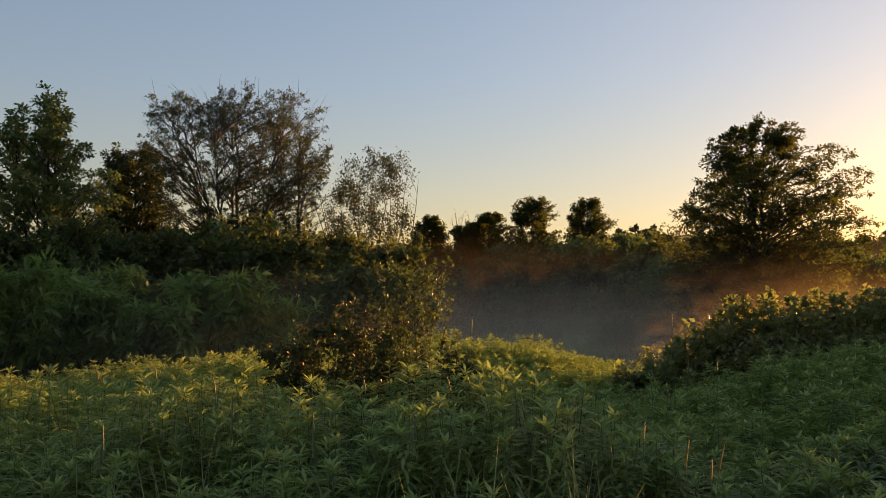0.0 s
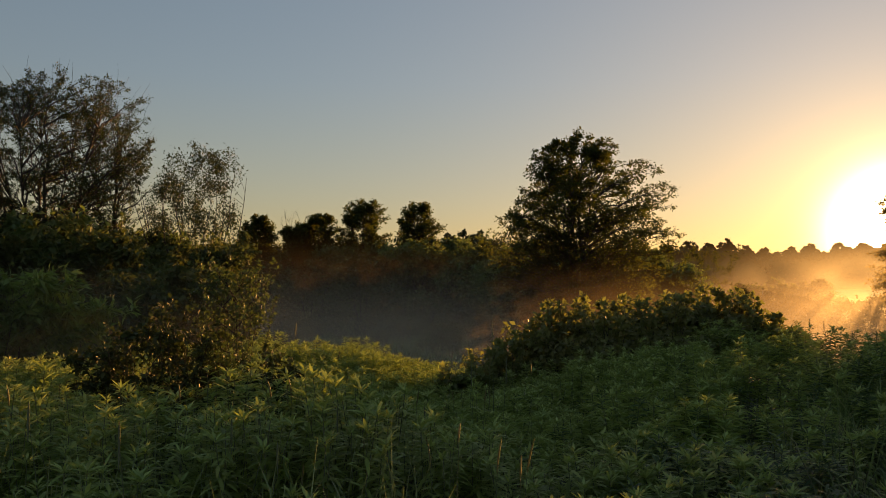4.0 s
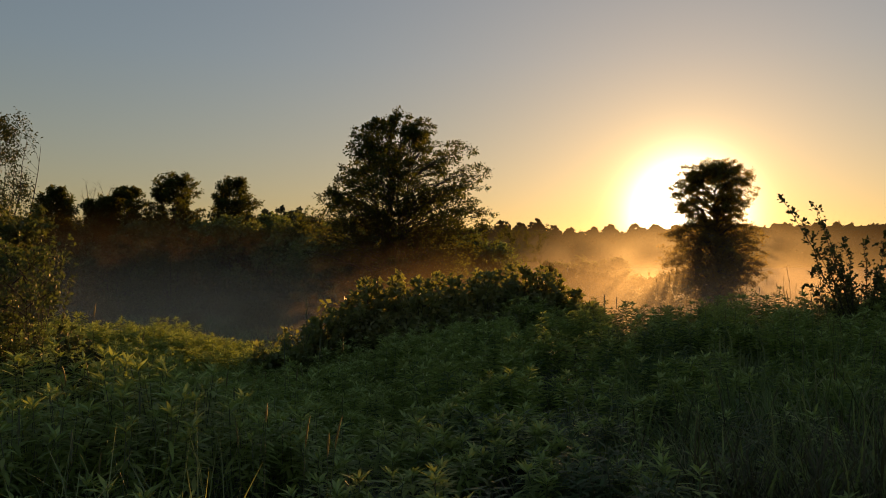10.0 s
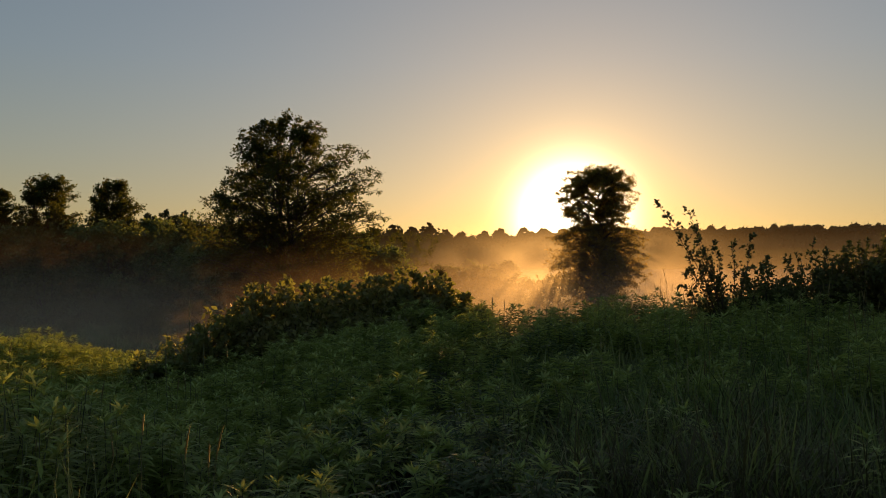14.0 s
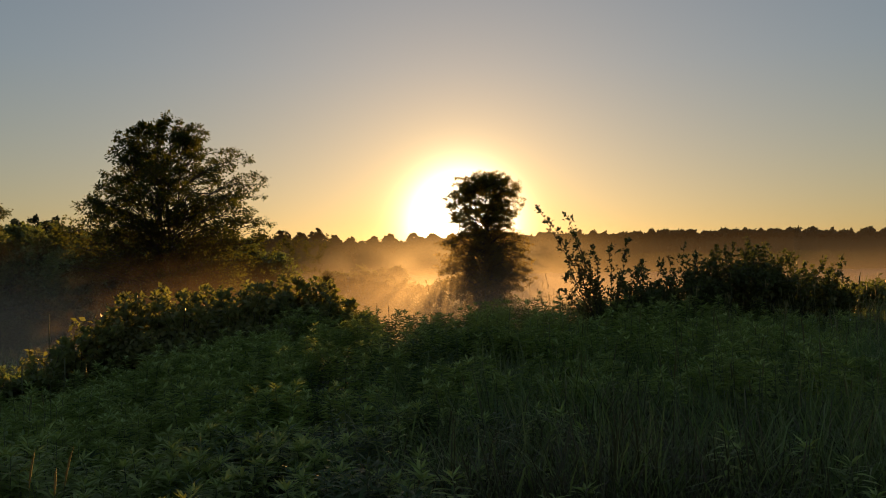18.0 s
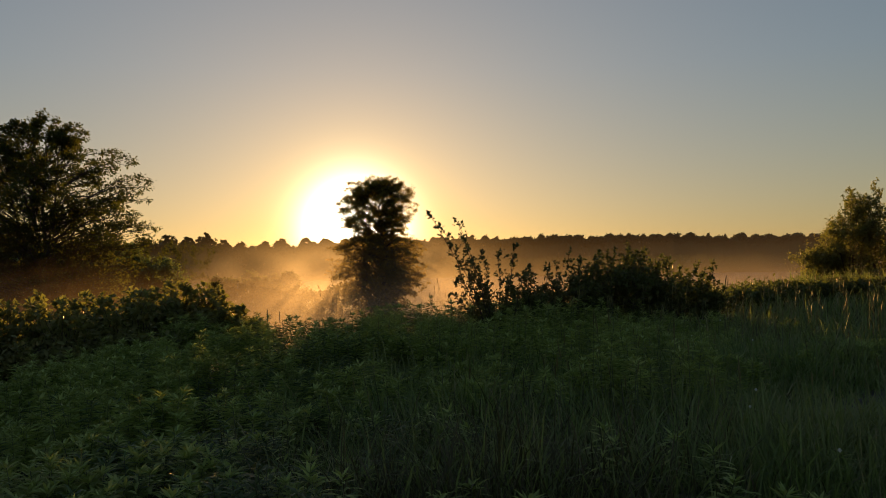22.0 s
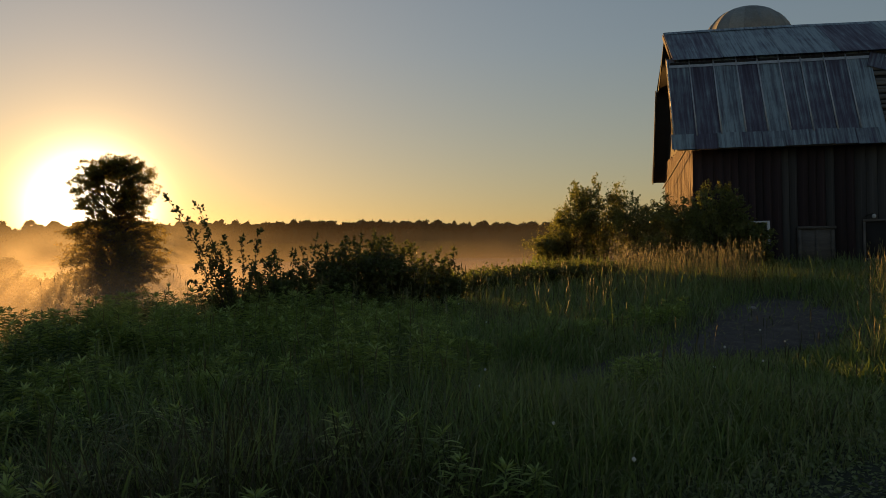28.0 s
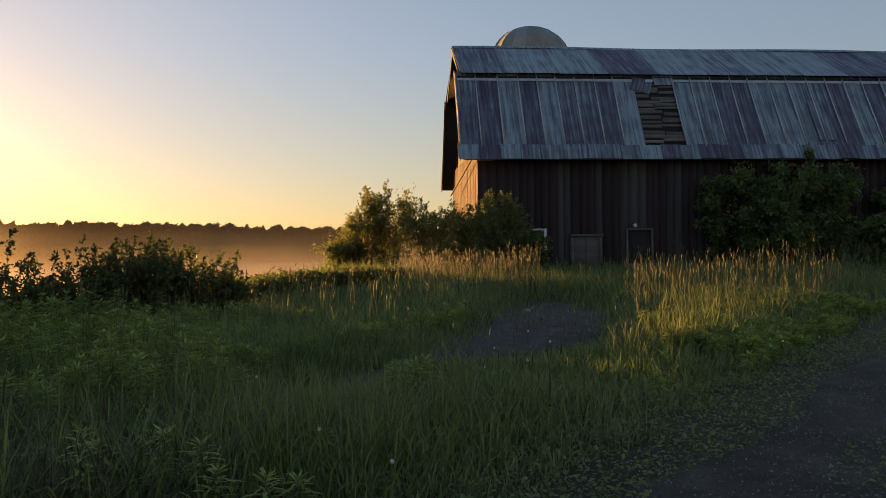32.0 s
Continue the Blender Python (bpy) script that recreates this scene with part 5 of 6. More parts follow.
# open bush with long arching canes, and the dark bushes beside it
tree("arching_bush", 52.9, 12.4, 0, canes((Geo(), Geo()), 52.9, 12.4, [(47.9, 4.4), (50.0, 3.7), (50.8, 2.0), (49.9, -0.2), (49.6, -1.4), (51.4, 0.8), (54.1, 2.1), (53.0, 1.4), (55.0, 0.4), (52.0, -0.8), (50.8, 0.1), (51.7, 1.6), (50.4, 0.9), (51.2, -1.6), (53.8, -0.6), (48.8, 3.3)], 0.066, 91, 0.011, 0.2, 20, 9, 0.6, 0.06, 0.62, 0.24), "open thorny bush with long arching canes", "", M_SHRUB, "shrub")
RIM_LINE = [(53.6, -0.4), (54.7, 0.3), (56.3, 0.3), (57.6, 1.6), (59.0, 0.9), (60.4, 1.8), (61.9, 1.8), (63.3, 1.1), (64.7, 0.7), (65.3, -0.3), (66.0, 0.5), (67.2, 0.3), (68.0, -1.6)]
for az, dist, el, rad, sd in ((55.2, 14.0, -1.6, 0.55, 92), (57.8, 14.6, -0.7, 0.75, 93), (60.4, 15.2, 0.3, 0.85, 94), (62.6, 15.5, 0.3, 0.85, 95), (64.4, 15.8, -0.9, 0.65, 97), (66.4, 16.2, -1.5, 0.4, 96)):
    wc = grow(sd, up_to(az, dist, el), rad, 0.08, 8, 0.7, limbs=44, twigs=8, per=7, leaf=0.07, up=0.9, thick=0.012, clump=0.5, shoots=24, cap=0.6)
    tree("dark_bush", az, dist, 0, canes(wc, az, dist, skyline(sd, RIM_LINE, az - 1.9, az + 1.9, 22, 2.4), 0.068, sd + 100, 0.009, 0.3, 14, 9, base=0.08, arch=0.62, reach=0.24), "dark dense bush on the rim of the field", "bushes on the rim", M_SHRUB, "shrub")
for az, dist, el, rad, sd in ((67.6, 19.5, -1.7, 0.8, 121), (69.8, 20.5, -1.5, 0.9, 122), (72.0, 21.5, -1.3, 0.9, 123), (74.2, 22.5, -1.2, 0.9, 124), (76.2, 23.5, -1.1, 0.8, 125)):
    tree("bramble", az, dist, 0, grow(sd, up_to(az, dist, el), rad, 0.05, 9, 0.8, limbs=50, twigs=8, per=9, leaf=0.09, up=0.35, thick=0.01, clump=0.6, shoots=16, profile=lambda h: np.interp(h, [0, 0.6, 1], [1.0, 1.0, 0.7])), "low tangled bramble with dark flanks in the grass", "brambles in the grass", M_SHRUB, "shrub")
# bushes at the barn's end and along its wall
BARN_LINE = [(71.4, -0.6), (72.0, 0.1), (73.5, 1.7), (74.4, 3.3), (75.0, 5.0), (75.8, 3.9), (76.6, 5.2), (77.4, 3.9), (78.8, 4.2), (79.8, 3.2), (81.2, 3.4), (82.8, 3.6), (84.2, 4.5), (85.4, 4.1), (86.4, 3.2), (87.2, 1.2), (87.6, -0.8), (88.6, -1.8)]
for az, dist, el, rad, sd in ((73.5, 33.0, 1.5, 1.0, 101), (75.0, 33.0, 3.8, 1.15, 102), (76.8, 33.0, 5.3, 1.25, 103), (79.8, 31.0, 4.1, 1.4, 104), (82.6, 29.0, 3.6, 1.3, 105), (85.1, 27.3, 3.3, 1.05, 106), (86.4, 27.6, 2.4, 0.7, 107)):
    wc = grow(sd, up_to(az, dist, el - 0.5), rad, 0.08, 8, 0.7, limbs=56, twigs=9, per=11, leaf=0.09, up=0.55, thick=0.012, clump=0.55, shoots=30, cap=0.65, profile=lambda h: np.interp(h, [0, 0.35, 0.7, 1], [1.05, 1.1, 0.85, 0.5]))
    tree("barn_bush", az, dist, 0, canes(wc, az, dist, skyline(sd, BARN_LINE, az - 1.9, az + 1.9, 22, 2.6), 0.09, sd + 100, 0.010, 0.4, 14, 13, reach=0.6), "sunlit leafy bush against the end of the barn", "bushes by the barn", M_BUSH, "shrub")
for u, v, hh, rad, sd in ((10.0, -0.3, 4.1, 1.2, 111), (12.0, -0.4, 4.6, 1.5, 112), (13.6, -0.3, 4.0, 1.2, 117), (21.5, -0.5, 3.9, 1.6, 118), (11.2, -0.9, 2.8, 1.1, 114), (17.0, -0.4, 3.6, 1.3, 113), (14.4, -1.4, 1.9, 1.3, 115), (19.5, -0.6, 3.2, 1.5, 116)):
    p = BM @ Vector((u, v, 0))
    tree("wall_bush", math.degrees(math.atan2(p.x, p.y)), math.hypot(p.x, p.y), 0, grow(sd, hh, rad, 0.06, 8, 0.7, limbs=50, twigs=9, per=12, leaf=0.14, up=0.6, thick=0.012, clump=0.6, shoots=30, cap=0.75, profile=lambda h: np.interp(h, [0, 0.5, 1], [1, 1, 0.5])), "dark overgrown bush against the barn wall", "bushes along the wall", M_TREE, "shrub")

# ---------------------------------------------------------------- far woods on the skyline


def far_woods():
    r = np.random.default_rng(201)
    az = np.radians(np.arange(-80, 125, 0.08))
    g, core = Geo(), Geo()
    dist = 720 + 30 * np.sin(az * 7) + 12 * np.sin(az * 23)
    deg = np.degrees(az)
    el = np.interp(deg, [-80, 0, 12, 20, 30, 34, 37, 42, 60, 70, 80, 125], [2.4, 2.4, 2.6, 2.2, 2.2, 1.9, 1.9, 2.4, 2.35, 2.0, 1.9, 2.0])
    top = dist * np.tan(np.radians(el)) + EYE - 3.0
    rise = np.zeros(len(az))
    for c, w, t in zip(r.uniform(-80, 125, 1500), r.uniform(0.12, 0.5, 1500), r.uniform(0.3, 1.0, 1500) ** 2 * 4.8):
        rise = np.maximum(rise, t * np.clip(1 - np.abs((deg - c) / w) ** 2.2, 0, 1))
    rise = rise + r.normal(0, 0.45, len(az))
    top = top + rise + 1.6 * np.array([noise.noise(Vector((d * 0.35, 3.1, 0))) for d in deg])
    x, y = np.sin(az), np.cos(az)
    n = len(az)
    ring = []
    for dd, zz in ((0, -5.0), (-1, 0.55), (3, 0.9), (6, 1.0), (20, 0.5)):
        z = -5.0 if zz < 0 else -5 + (top + 5) * zz
        ring.append(np.stack([x * (dist + dd), y * (dist + dd), z + 0 * x], -1))
    v = np.stack(ring, 0)
    i, j = np.meshgrid(np.arange(4), np.arange(n - 1), indexing="ij")
    q = lambda a, b: (a * n + b).ravel()
    core.add(v, np.stack([q(i, j), q(i, j + 1), q(i + 1, j + 1), q(i + 1, j)], -1))
    c = 110000
    k = r.integers(0, n - 1, c)
    f = np.where(r.uniform(0, 1, c) < 0.75, r.uniform(0.8, 1.0, c), r.uniform(0, 0.8, c))
    d = dist[k] + r.uniform(-3, 6, c)
    z = -4.5 + (top[k] + 4.2) * f + r.normal(0, 0.25, c)
    a = az[k] + r.uniform(0, 0.0014, c)
    p = np.stack([np.sin(a) * d, np.cos(a) * d, z], -1)
    ln = r.uniform(0.8, 1.7, c)
    leaves(g, p, r.normal(0, 1, (c, 3)), r.normal(0, 1, (c, 3)), ln, ln * 0.9)
    ob = tagged(new("far_woods"), "long dark wooded skyline beyond the marsh", "woods", kind="stuff")
    part("wood_mass", core, M_WOODS, ob)
    part("tree_tops", g, M_WOODS, ob)


far_woods()
for az, el, dist, w, sd in ((12.6, 3.5, 170, 4.5, 211), (13.6, 3.7, 170, 4.2, 212), (14.6, 3.6, 175, 4.4, 213), (15.8, 3.2, 180, 4.2, 214), (11.4, 3.2, 172, 4.0, 215)):
    H = up_to(az, dist, el)
    tree("distant_tree", az, dist, H, crown_tree(sd, H, w * 0.8, lambda h: np.interp(h, [0, 0.3, 0.6, 0.85, 1], [0.6, 0.95, 1.0, 0.7, 0.15]), clumps=110, per=60, leaf=0.7, size=0.16, hollow=0.3, limbs=20, leaders=3, fine=False), "hazy distant tree beyond the marsh", "distant trees", M_WOODS)
for az, el, w, sd in ((29.0, 2.75, 9, 231), (30.3, 2.6, 8, 232), (31.4, 2.85, 8, 233), (32.6, 2.35, 7, 234), (33.8, 2.2, 7, 235), (36.6, 2.4, 9, 236), (38.2, 2.45, 8, 237), (39.6, 2.45, 8, 238), (35.4, 2.25, 7, 239), (27.6, 2.5, 8, 240), (40.9, 2.4, 8, 241)):
    H = up_to(az, 712, el)
    tree("skyline_tree", az, 712, H, crown_tree(sd, H, w * 1.25, lambda h: np.interp(h, [0, 0.3, 0.6, 0.85, 1], [0.7, 0.95, 1.0, 0.75, 0.2]), clumps=300, per=60, leaf=1.25, aspect=0.9, size=0.13, hollow=0.05, limbs=10, leaders=3, fine=False), "hazy round tree on the wooded skyline", "skyline trees", M_WOODS)

# ---------------------------------------------------------------- mist over the marsh


def mist():
    scene.cycles.transparent_max_bounces = 32
    ob = tagged(new("ground_mist"), "thin ground mist lying over the marsh, lit by the low sun", "mist", kind="stuff")
    banks = [(19.5, -40, 6, -1.0), (24, -40, 6, -0.8), (28, -40, 6, -0.6), (32, -36, 38, -0.6), (37, -34, 42, 0.0)]
    banks += [(d, -34, min(85, 20 + d * 0.66), min(3.5, -2.0 + d * 0.065)) for d in (42, 48, 53, 58, 63, 68, 73, 79, 88, 100, 116)]
    banks += [(d, 28, 64, 4.0) for d in (60.5, 65.5, 67, 69.5, 71, 74.5, 76)]
    banks += [(d, -20, 27, 3.0) for d in (41, 46, 52, 59, 66, 72)]
    for k, (dist, a0, a1, top) in enumerate(banks):
        az = np.radians(np.linspace(a0, a1, 120))
        d = dist * (1 + 0.008 * np.sin(az * 5 + k * 2.0))
        x, y = np.sin(az) * d, np.cos(az) * d
        gz = ground_z(x, y) - 0.3
        g = Geo()
        v = np.stack([np.stack([x, y, gz + (top + 8.0) * f], -1) for f in np.linspace(0, 1, 6)], 0)
        i, j = np.meshgrid(np.arange(5), np.arange(119), indexing="ij")
        q = lambda a, b: (a * 120 + b).ravel()
        g.add(v, np.stack([q(i, j), q(i, j + 1), q(i + 1, j + 1), q(i + 1, j)], -1))
        part("mist_bank", g, M_WISP if a0 == 28 else M_SHADE if a0 == -20 else M_NEAR if dist < 30 else M_LOW if dist < 45 else M_MIST if dist < 84 else M_BACK, ob, shade=True)
    az = np.radians(np.linspace(-75, 118, 160))
    x, y = np.sin(az) * 210, np.cos(az) * 210
    g = Geo()
    g.add(np.stack([np.stack([x, y, 0 * x + z], -1) for z in (-5, 2, 8, 14, 24)], 0), np.array([(i * 160 + j, i * 160 + j + 1, (i + 1) * 160 + j + 1, (i + 1) * 160 + j) for i in range(4) for j in range(159)]))
    part("haze_bank", g, M_HAZE, ob, shade=True)


mist()

# ---------------------------------------------------------------- weeds and grass
DRIVE = np.array([(-14, 8.6), (-7, 4.6), (0, 0.6), (5, -2.1), (11, -5.4), (18, -9.0), (30, -15.0)])
TRACK = np.array([(7.9, 2.26), (9.2, 1.98), (10.6, 1.66), (11.8, 1.0), (13.2, 0.4), (15.2, 0.35), (17.2, 0.4), (18.9, 0.42)])
TRACK_W = np.array([0.15, 0.25, 0.32, 0.5, 0.75, 0.9, 0.9, 0.4])


def to_line(p, line, wid=None):
    """Distance from points to a line of points; with wid, less its half width there."""
    best = np.full(len(p), 1e9)
    for k in range(len(line) - 1):
        a, b = line[k], line[k + 1]
        t = np.clip(((p - a) @ (b - a)) / ((b - a) @ (b - a)), 0, 1)
        d = np.linalg.norm(p - a - t[:, None] * (b - a), axis=1)
        if wid is not None:
            d = d - (wid[k] * (1 - t) + wid[k + 1] * t)
        best = np.minimum(best, d)
    return best


def scatter(r, count, az0, az1, r0, r1, power=1.6):
    az = np.radians(r.uniform(az0, az1, count))
    d = (r0**power + (r1**power - r0**power) * r.uniform(0, 1, count)) ** (1 / power)
    return np.stack([np.sin(az) * d, np.cos(az) * d], -1)


def field_noise(p, s, o=0.0):
    return np.sin(p[:, 0] * s + o) * np.cos(p[:, 1] * s * 1.1 + o * 2) + 0.5 * np.sin(p[:, 0] * s * 2.3 + p[:, 1] * s * 1.7 + o)


def goldenrod():
    r = np.random.default_rng(301)
    p = np.concatenate([scatter(r, 800, -38, 70, 2.6, 15.5, 1.5), scatter(r, 110, -30, 30, 8, 13, 2), scatter(r, 150, 62, 112, 3.5, 15, 1.5), scatter(r, 260, -12, 13, 11, 17.5, 2), scatter(r, 140, 98, 112, 11, 19, 2)])
    clan = np.repeat(np.arange(len(p)), 8)
    tall = r.normal(1.0, 0.13, len(p))[clan] * r.normal(1.0, 0.07, len(clan))
    p = p[clan] + r.normal(0, 0.15, (len(clan), 2)) * np.interp(np.hypot(p[:, 0], p[:, 1]), [3, 9], [0.8, 1.3])[clan][:, None]
    az, d = np.degrees(np.arctan2(p[:, 0], p[:, 1])), np.hypot(p[:, 0], p[:, 1])
    keep = (to_line(p, DRIVE) > 2.35) & (r.uniform(0, 1, len(p)) < np.interp(az, [-42, 38, 52, 66, 72, 112], [1, 1, 0.75, 0.4, 0.5, 0.6]) * np.interp(d, [2.6, 4, 8], [0.6, 0.9, 1]) + np.where(d > 11, 0.1, 0)) & (to_line(p, TRACK, TRACK_W) > 0.6)
    keep &= ~((az > 82) & (az < 97) & (d < 13))
    keep &= (az < 44) | (d > 7.5) | (r.uniform(0, 1, len(p)) < np.interp(az, [44, 54], [0.7, 0.06]))
    p, tall = p[keep], tall[keep]
    n = len(p)
    z = ground_z(p[:, 0], p[:, 1])
    h = ((0.80 + 0.12 * field_noise(p, 0.7)) * tall).clip(0.4, 1.25)
    h *= np.interp(to_line(p, DRIVE), [2.3, 3.6], [0.55, 1.0]) * np.interp(np.degrees(np.arctan2(p[:, 0], p[:, 1])), [60, 72], [1.0, 0.5]) * np.interp(np.hypot(p[:, 0], p[:, 1]), [8.5, 12.5], [1.0, 0.8])
    a0 = np.degrees(np.arctan2(p[:, 0], p[:, 1]))
    h *= 1 - np.interp(a0, [6, 18, 58, 66], [0, 0.46, 0.46, 0]) * (1 - smooth(8.0, 11.0, np.hypot(p[:, 0], p[:, 1])))
    h *= 1 - np.interp(a0, [8, 16, 40, 50], [0, 0.3, 0.3, 0]) * (1 - smooth(3.2, 5.2, np.hypot(p[:, 0], p[:, 1])))
    foot = np.concatenate([p, z[:, None]], 1)
    tilt = r.normal(0, 0.10, (n, 2))
    head = foot + np.stack([tilt[:, 0] * h, tilt[:, 1] * h, h], -1)
    stem = Geo()
    tubes(stem, np.stack([foot, (foot + head) / 2 + r.normal(0, 0.02, (n, 3)), head], 1), np.array([[0.005, 0.004, 0.0025]]).repeat(n, 0), 3)
    per = 40
    i = np.repeat(np.arange(n), per)
    f = np.tile(0.36 + 0.64 * (np.arange(per) + 0.5) / per, n)
    ang = np.tile(np.arange(per) * 2.39996, n) + r.uniform(0, 6.28, n)[i] + r.normal(0, 0.2, n * per)
    el = np.interp(f, [0.25, 0.6, 0.9, 1.0], [-0.2, 0.0, 0.2, 0.62]) + r.normal(0, 0.2, n * per)
    dr = np.stack([np.cos(ang) * np.cos(el), np.sin(ang) * np.cos(el), np.sin(el)], -1)
    ln = np.interp(f, [0.25, 0.6, 0.9, 1.0], [0.09, 0.125, 0.12, 0.065]) * r.uniform(0.75, 1.25, n * per)
    b = foot[i] + (head - foot)[i] * f[:, None]
    # two kinds of weed: bright goldenrod, and a dull one, darkened for shade, towards the rim bushes
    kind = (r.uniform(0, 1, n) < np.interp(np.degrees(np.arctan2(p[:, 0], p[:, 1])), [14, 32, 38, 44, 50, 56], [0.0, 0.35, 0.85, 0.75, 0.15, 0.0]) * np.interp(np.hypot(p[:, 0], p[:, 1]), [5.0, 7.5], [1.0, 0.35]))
    sets = []
    for pick in (~kind, kind):
        g = Geo()
        sets.append(g)
        # lance leaves in two bends
        far = pick[i] & (np.hypot(b[:, 0], b[:, 1]) > 6.5)
        leaves(g, b[far], dr[far], UP + r.normal(0, 0.2, (int(far.sum()), 3)), ln[far], ln[far] * 0.2, 0.1, 0.14)
        near = pick[i] & ~far
        bb, dd, ll = b[near], dr[near], ln[near] * 1.12
        sw = unit(np.cross(dd, UP)) * (ll * 0.085)[:, None]
        m1 = bb + dd * (ll * 0.38)[:, None]
        m2 = bb + dd * (ll * 0.72)[:, None] - UP * (ll * 0.06)[:, None]
        tip = bb + dd * ll[:, None] - UP * (ll * 0.18)[:, None]
        v = np.stack([bb, m1 - sw, m1 + sw, m2 - sw * 0.8, m2 + sw * 0.8, tip], 1)
        k = (np.arange(len(bb)) * 6)[:, None]
        g.add(v, k + np.array((0, 2, 1)), k + np.array((1, 2, 4, 3)), k + np.array((3, 4, 5)))
    ob = tagged(new("goldenrod_field"), "waist-high field of goldenrod with narrow whorled leaves", "weeds", kind="stuff")
    part("weed_stems", stem, M_STALK, ob)
    part("weed_leaves", sets[0], M_ROD, ob)
    part("dull_leaves", sets[1], M_DULL, ob, "dull grey-green weed leaves, darkened for shade in the foreground")
    # the pale young whorl at each top
    head, n = head[~kind], int((~kind).sum())
    k = np.repeat(np.arange(n), 10)
    a = np.tile(np.arange(10) * 2.39996, n) + r.uniform(0, 6.28, n)[k]
    up = r.normal(0.6, 0.22, len(k))
    d = np.stack([np.cos(a) * np.cos(up), np.sin(a) * np.cos(up), np.sin(up)], -1)
    tl = r.uniform(0.07, 0.125, len(k)) * np.where(r.uniform(0, 1, n) < 0.7, 1.0, 0.6)[k]
    tip = Geo()
    leaves(tip, head[k] - UP * r.uniform(0, 0.03, len(k))[:, None], d, UP + r.normal(0, 0.2, (len(k), 3)), tl, tl * 0.2, 0.15, 0.1)
    part("weed_tips", tip, M_TIP, ob, "pale young leaves in star-shaped whorls")


goldenrod()


def grass():
    r = np.random.default_rng(401)
    ob = tagged(new("tall_grass"), "tall meadow grass with tan seed heads, some of it sunlit", "grass", kind="stuff")
    p = np.concatenate([scatter(r, 64000, 38, 114, 2.4, 12, 1.4), scatter(r, 56000, 52, 112, 11, 30, 1.7), scatter(r, 8000, -42, 40, 2.4, 11, 1.4)])
    az = np.degrees(np.arctan2(p[:, 0], p[:, 1]))
    road, track = to_line(p, DRIVE), to_line(p, TRACK, TRACK_W)
    keep = (road > 2.15 + 0.2 * field_noise(p, 3.0)) & (r.uniform(0, 1, len(p)) < np.interp(track, [-0.3, 0.0, 0.4], [0.12, 0.3, 1.0])) & (r.uniform(0, 1, len(p)) < np.interp(az, [-42, 34, 55], [0.8, 0.7, 1.0]))
    loc = (BM.inverted() @ Matrix.Identity(4))
    bl = np.array([[loc[0][0] * a + loc[0][1] * b + loc[0][3], loc[1][0] * a + loc[1][1] * b + loc[1][3]] for a, b in p])
    keep &= ~((bl[:, 0] > 0.4) & (bl[:, 1] > 0.25))
    p, road, track = p[keep], road[keep], track[keep]
    n = len(p)
    h = (0.50 + 0.11 * field_noise(p, 0.5, 1.0) + 0.10 * field_noise(p, 1.9, 0.4) + 0.08 * field_noise(p, 4.7, 2.1) + r.normal(0, 0.15, n)).clip(0.12, 1.0)
    h *= np.interp(road, [1.9, 2.4, 3.6], [0.12, 0.3, 1.0]) * np.interp(track, [0, 1.2], [0.4, 1.0])
    foot = np.concatenate([p, ground_z(p[:, 0], p[:, 1])[:, None]], 1)
    a = r.uniform(0, 6.283, n)
    lean = np.abs(r.normal(0.16, 0.2, n))
    dr = unit(np.stack([np.cos(a) * lean, np.sin(a) * lean, np.ones(n)], -1))
    dd = np.hypot(p[:, 0], p[:, 1])
    az = np.degrees(np.arctan2(p[:, 0], p[:, 1]))
    h *= np.interp(az, [30, 44], [0.6, 1.0])
    h *= 1 - 0.62 * np.exp(-(((az - 89) / 6.0) ** 2)) * smooth(6.5, 9.0, dd) * (1 - smooth(13, 15, dd))
    wide, bend = r.uniform(0.004, 0.013, n) * np.interp(dd, [3, 12, 30], [1.0, 1.6, 2.8]), r.uniform(0.05, 0.7, n)
    lump = 0.22 * field_noise(p, 1.1, 0.7)
    # brownish grass near the drive; its dark tone also stands for shade there
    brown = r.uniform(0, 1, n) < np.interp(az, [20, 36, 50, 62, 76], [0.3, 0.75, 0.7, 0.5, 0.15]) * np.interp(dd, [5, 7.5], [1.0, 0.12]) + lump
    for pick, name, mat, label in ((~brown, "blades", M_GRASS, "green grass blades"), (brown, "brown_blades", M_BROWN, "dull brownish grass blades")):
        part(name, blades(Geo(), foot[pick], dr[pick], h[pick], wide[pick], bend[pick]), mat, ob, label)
    # flowering culms
    q = np.concatenate([scatter(r, 300, 40, 114, 5, 20, 1.7), scatter(r, 60, -38, 20, 3.0, 9.5, 1.5), scatter(r, 140, 50, 78, 11.5, 16, 1.7), scatter(r, 100, 58, 104, 4, 11, 1.6), scatter(r, 1000, 78, 87.5, 20, 26, 2), scatter(r, 1000, 93.5, 112, 13, 25, 2)])
    qa, qd = np.degrees(np.arctan2(q[:, 0], q[:, 1])), np.hypot(q[:, 0], q[:, 1])
    keep = (to_line(q, DRIVE) > 3.0) & (to_line(q, TRACK, TRACK_W) > 0.5) & ~((qa > 83) & (qa < 94) & (qd > 7) & (qd < 20))
    bq = np.array([[loc[0][0] * a + loc[0][1] * b + loc[0][3], loc[1][0] * a + loc[1][1] * b + loc[1][3]] for a, b in q])
    keep &= ~((bq[:, 0] > 0.4) & (bq[:, 1] > 0.1))
    q = q[keep]
    n = len(q)
    foot = np.concatenate([q, ground_z(q[:, 0], q[:, 1])[:, None]], 1)
    h = (0.78 + 0.16 * field_noise(q, 0.6) + r.normal(0, 0.16, n)).clip(0.4, 1.3)
    a = r.uniform(0, 6.283, n)
    lean = np.abs(r.normal(0.05, 0.08, n))
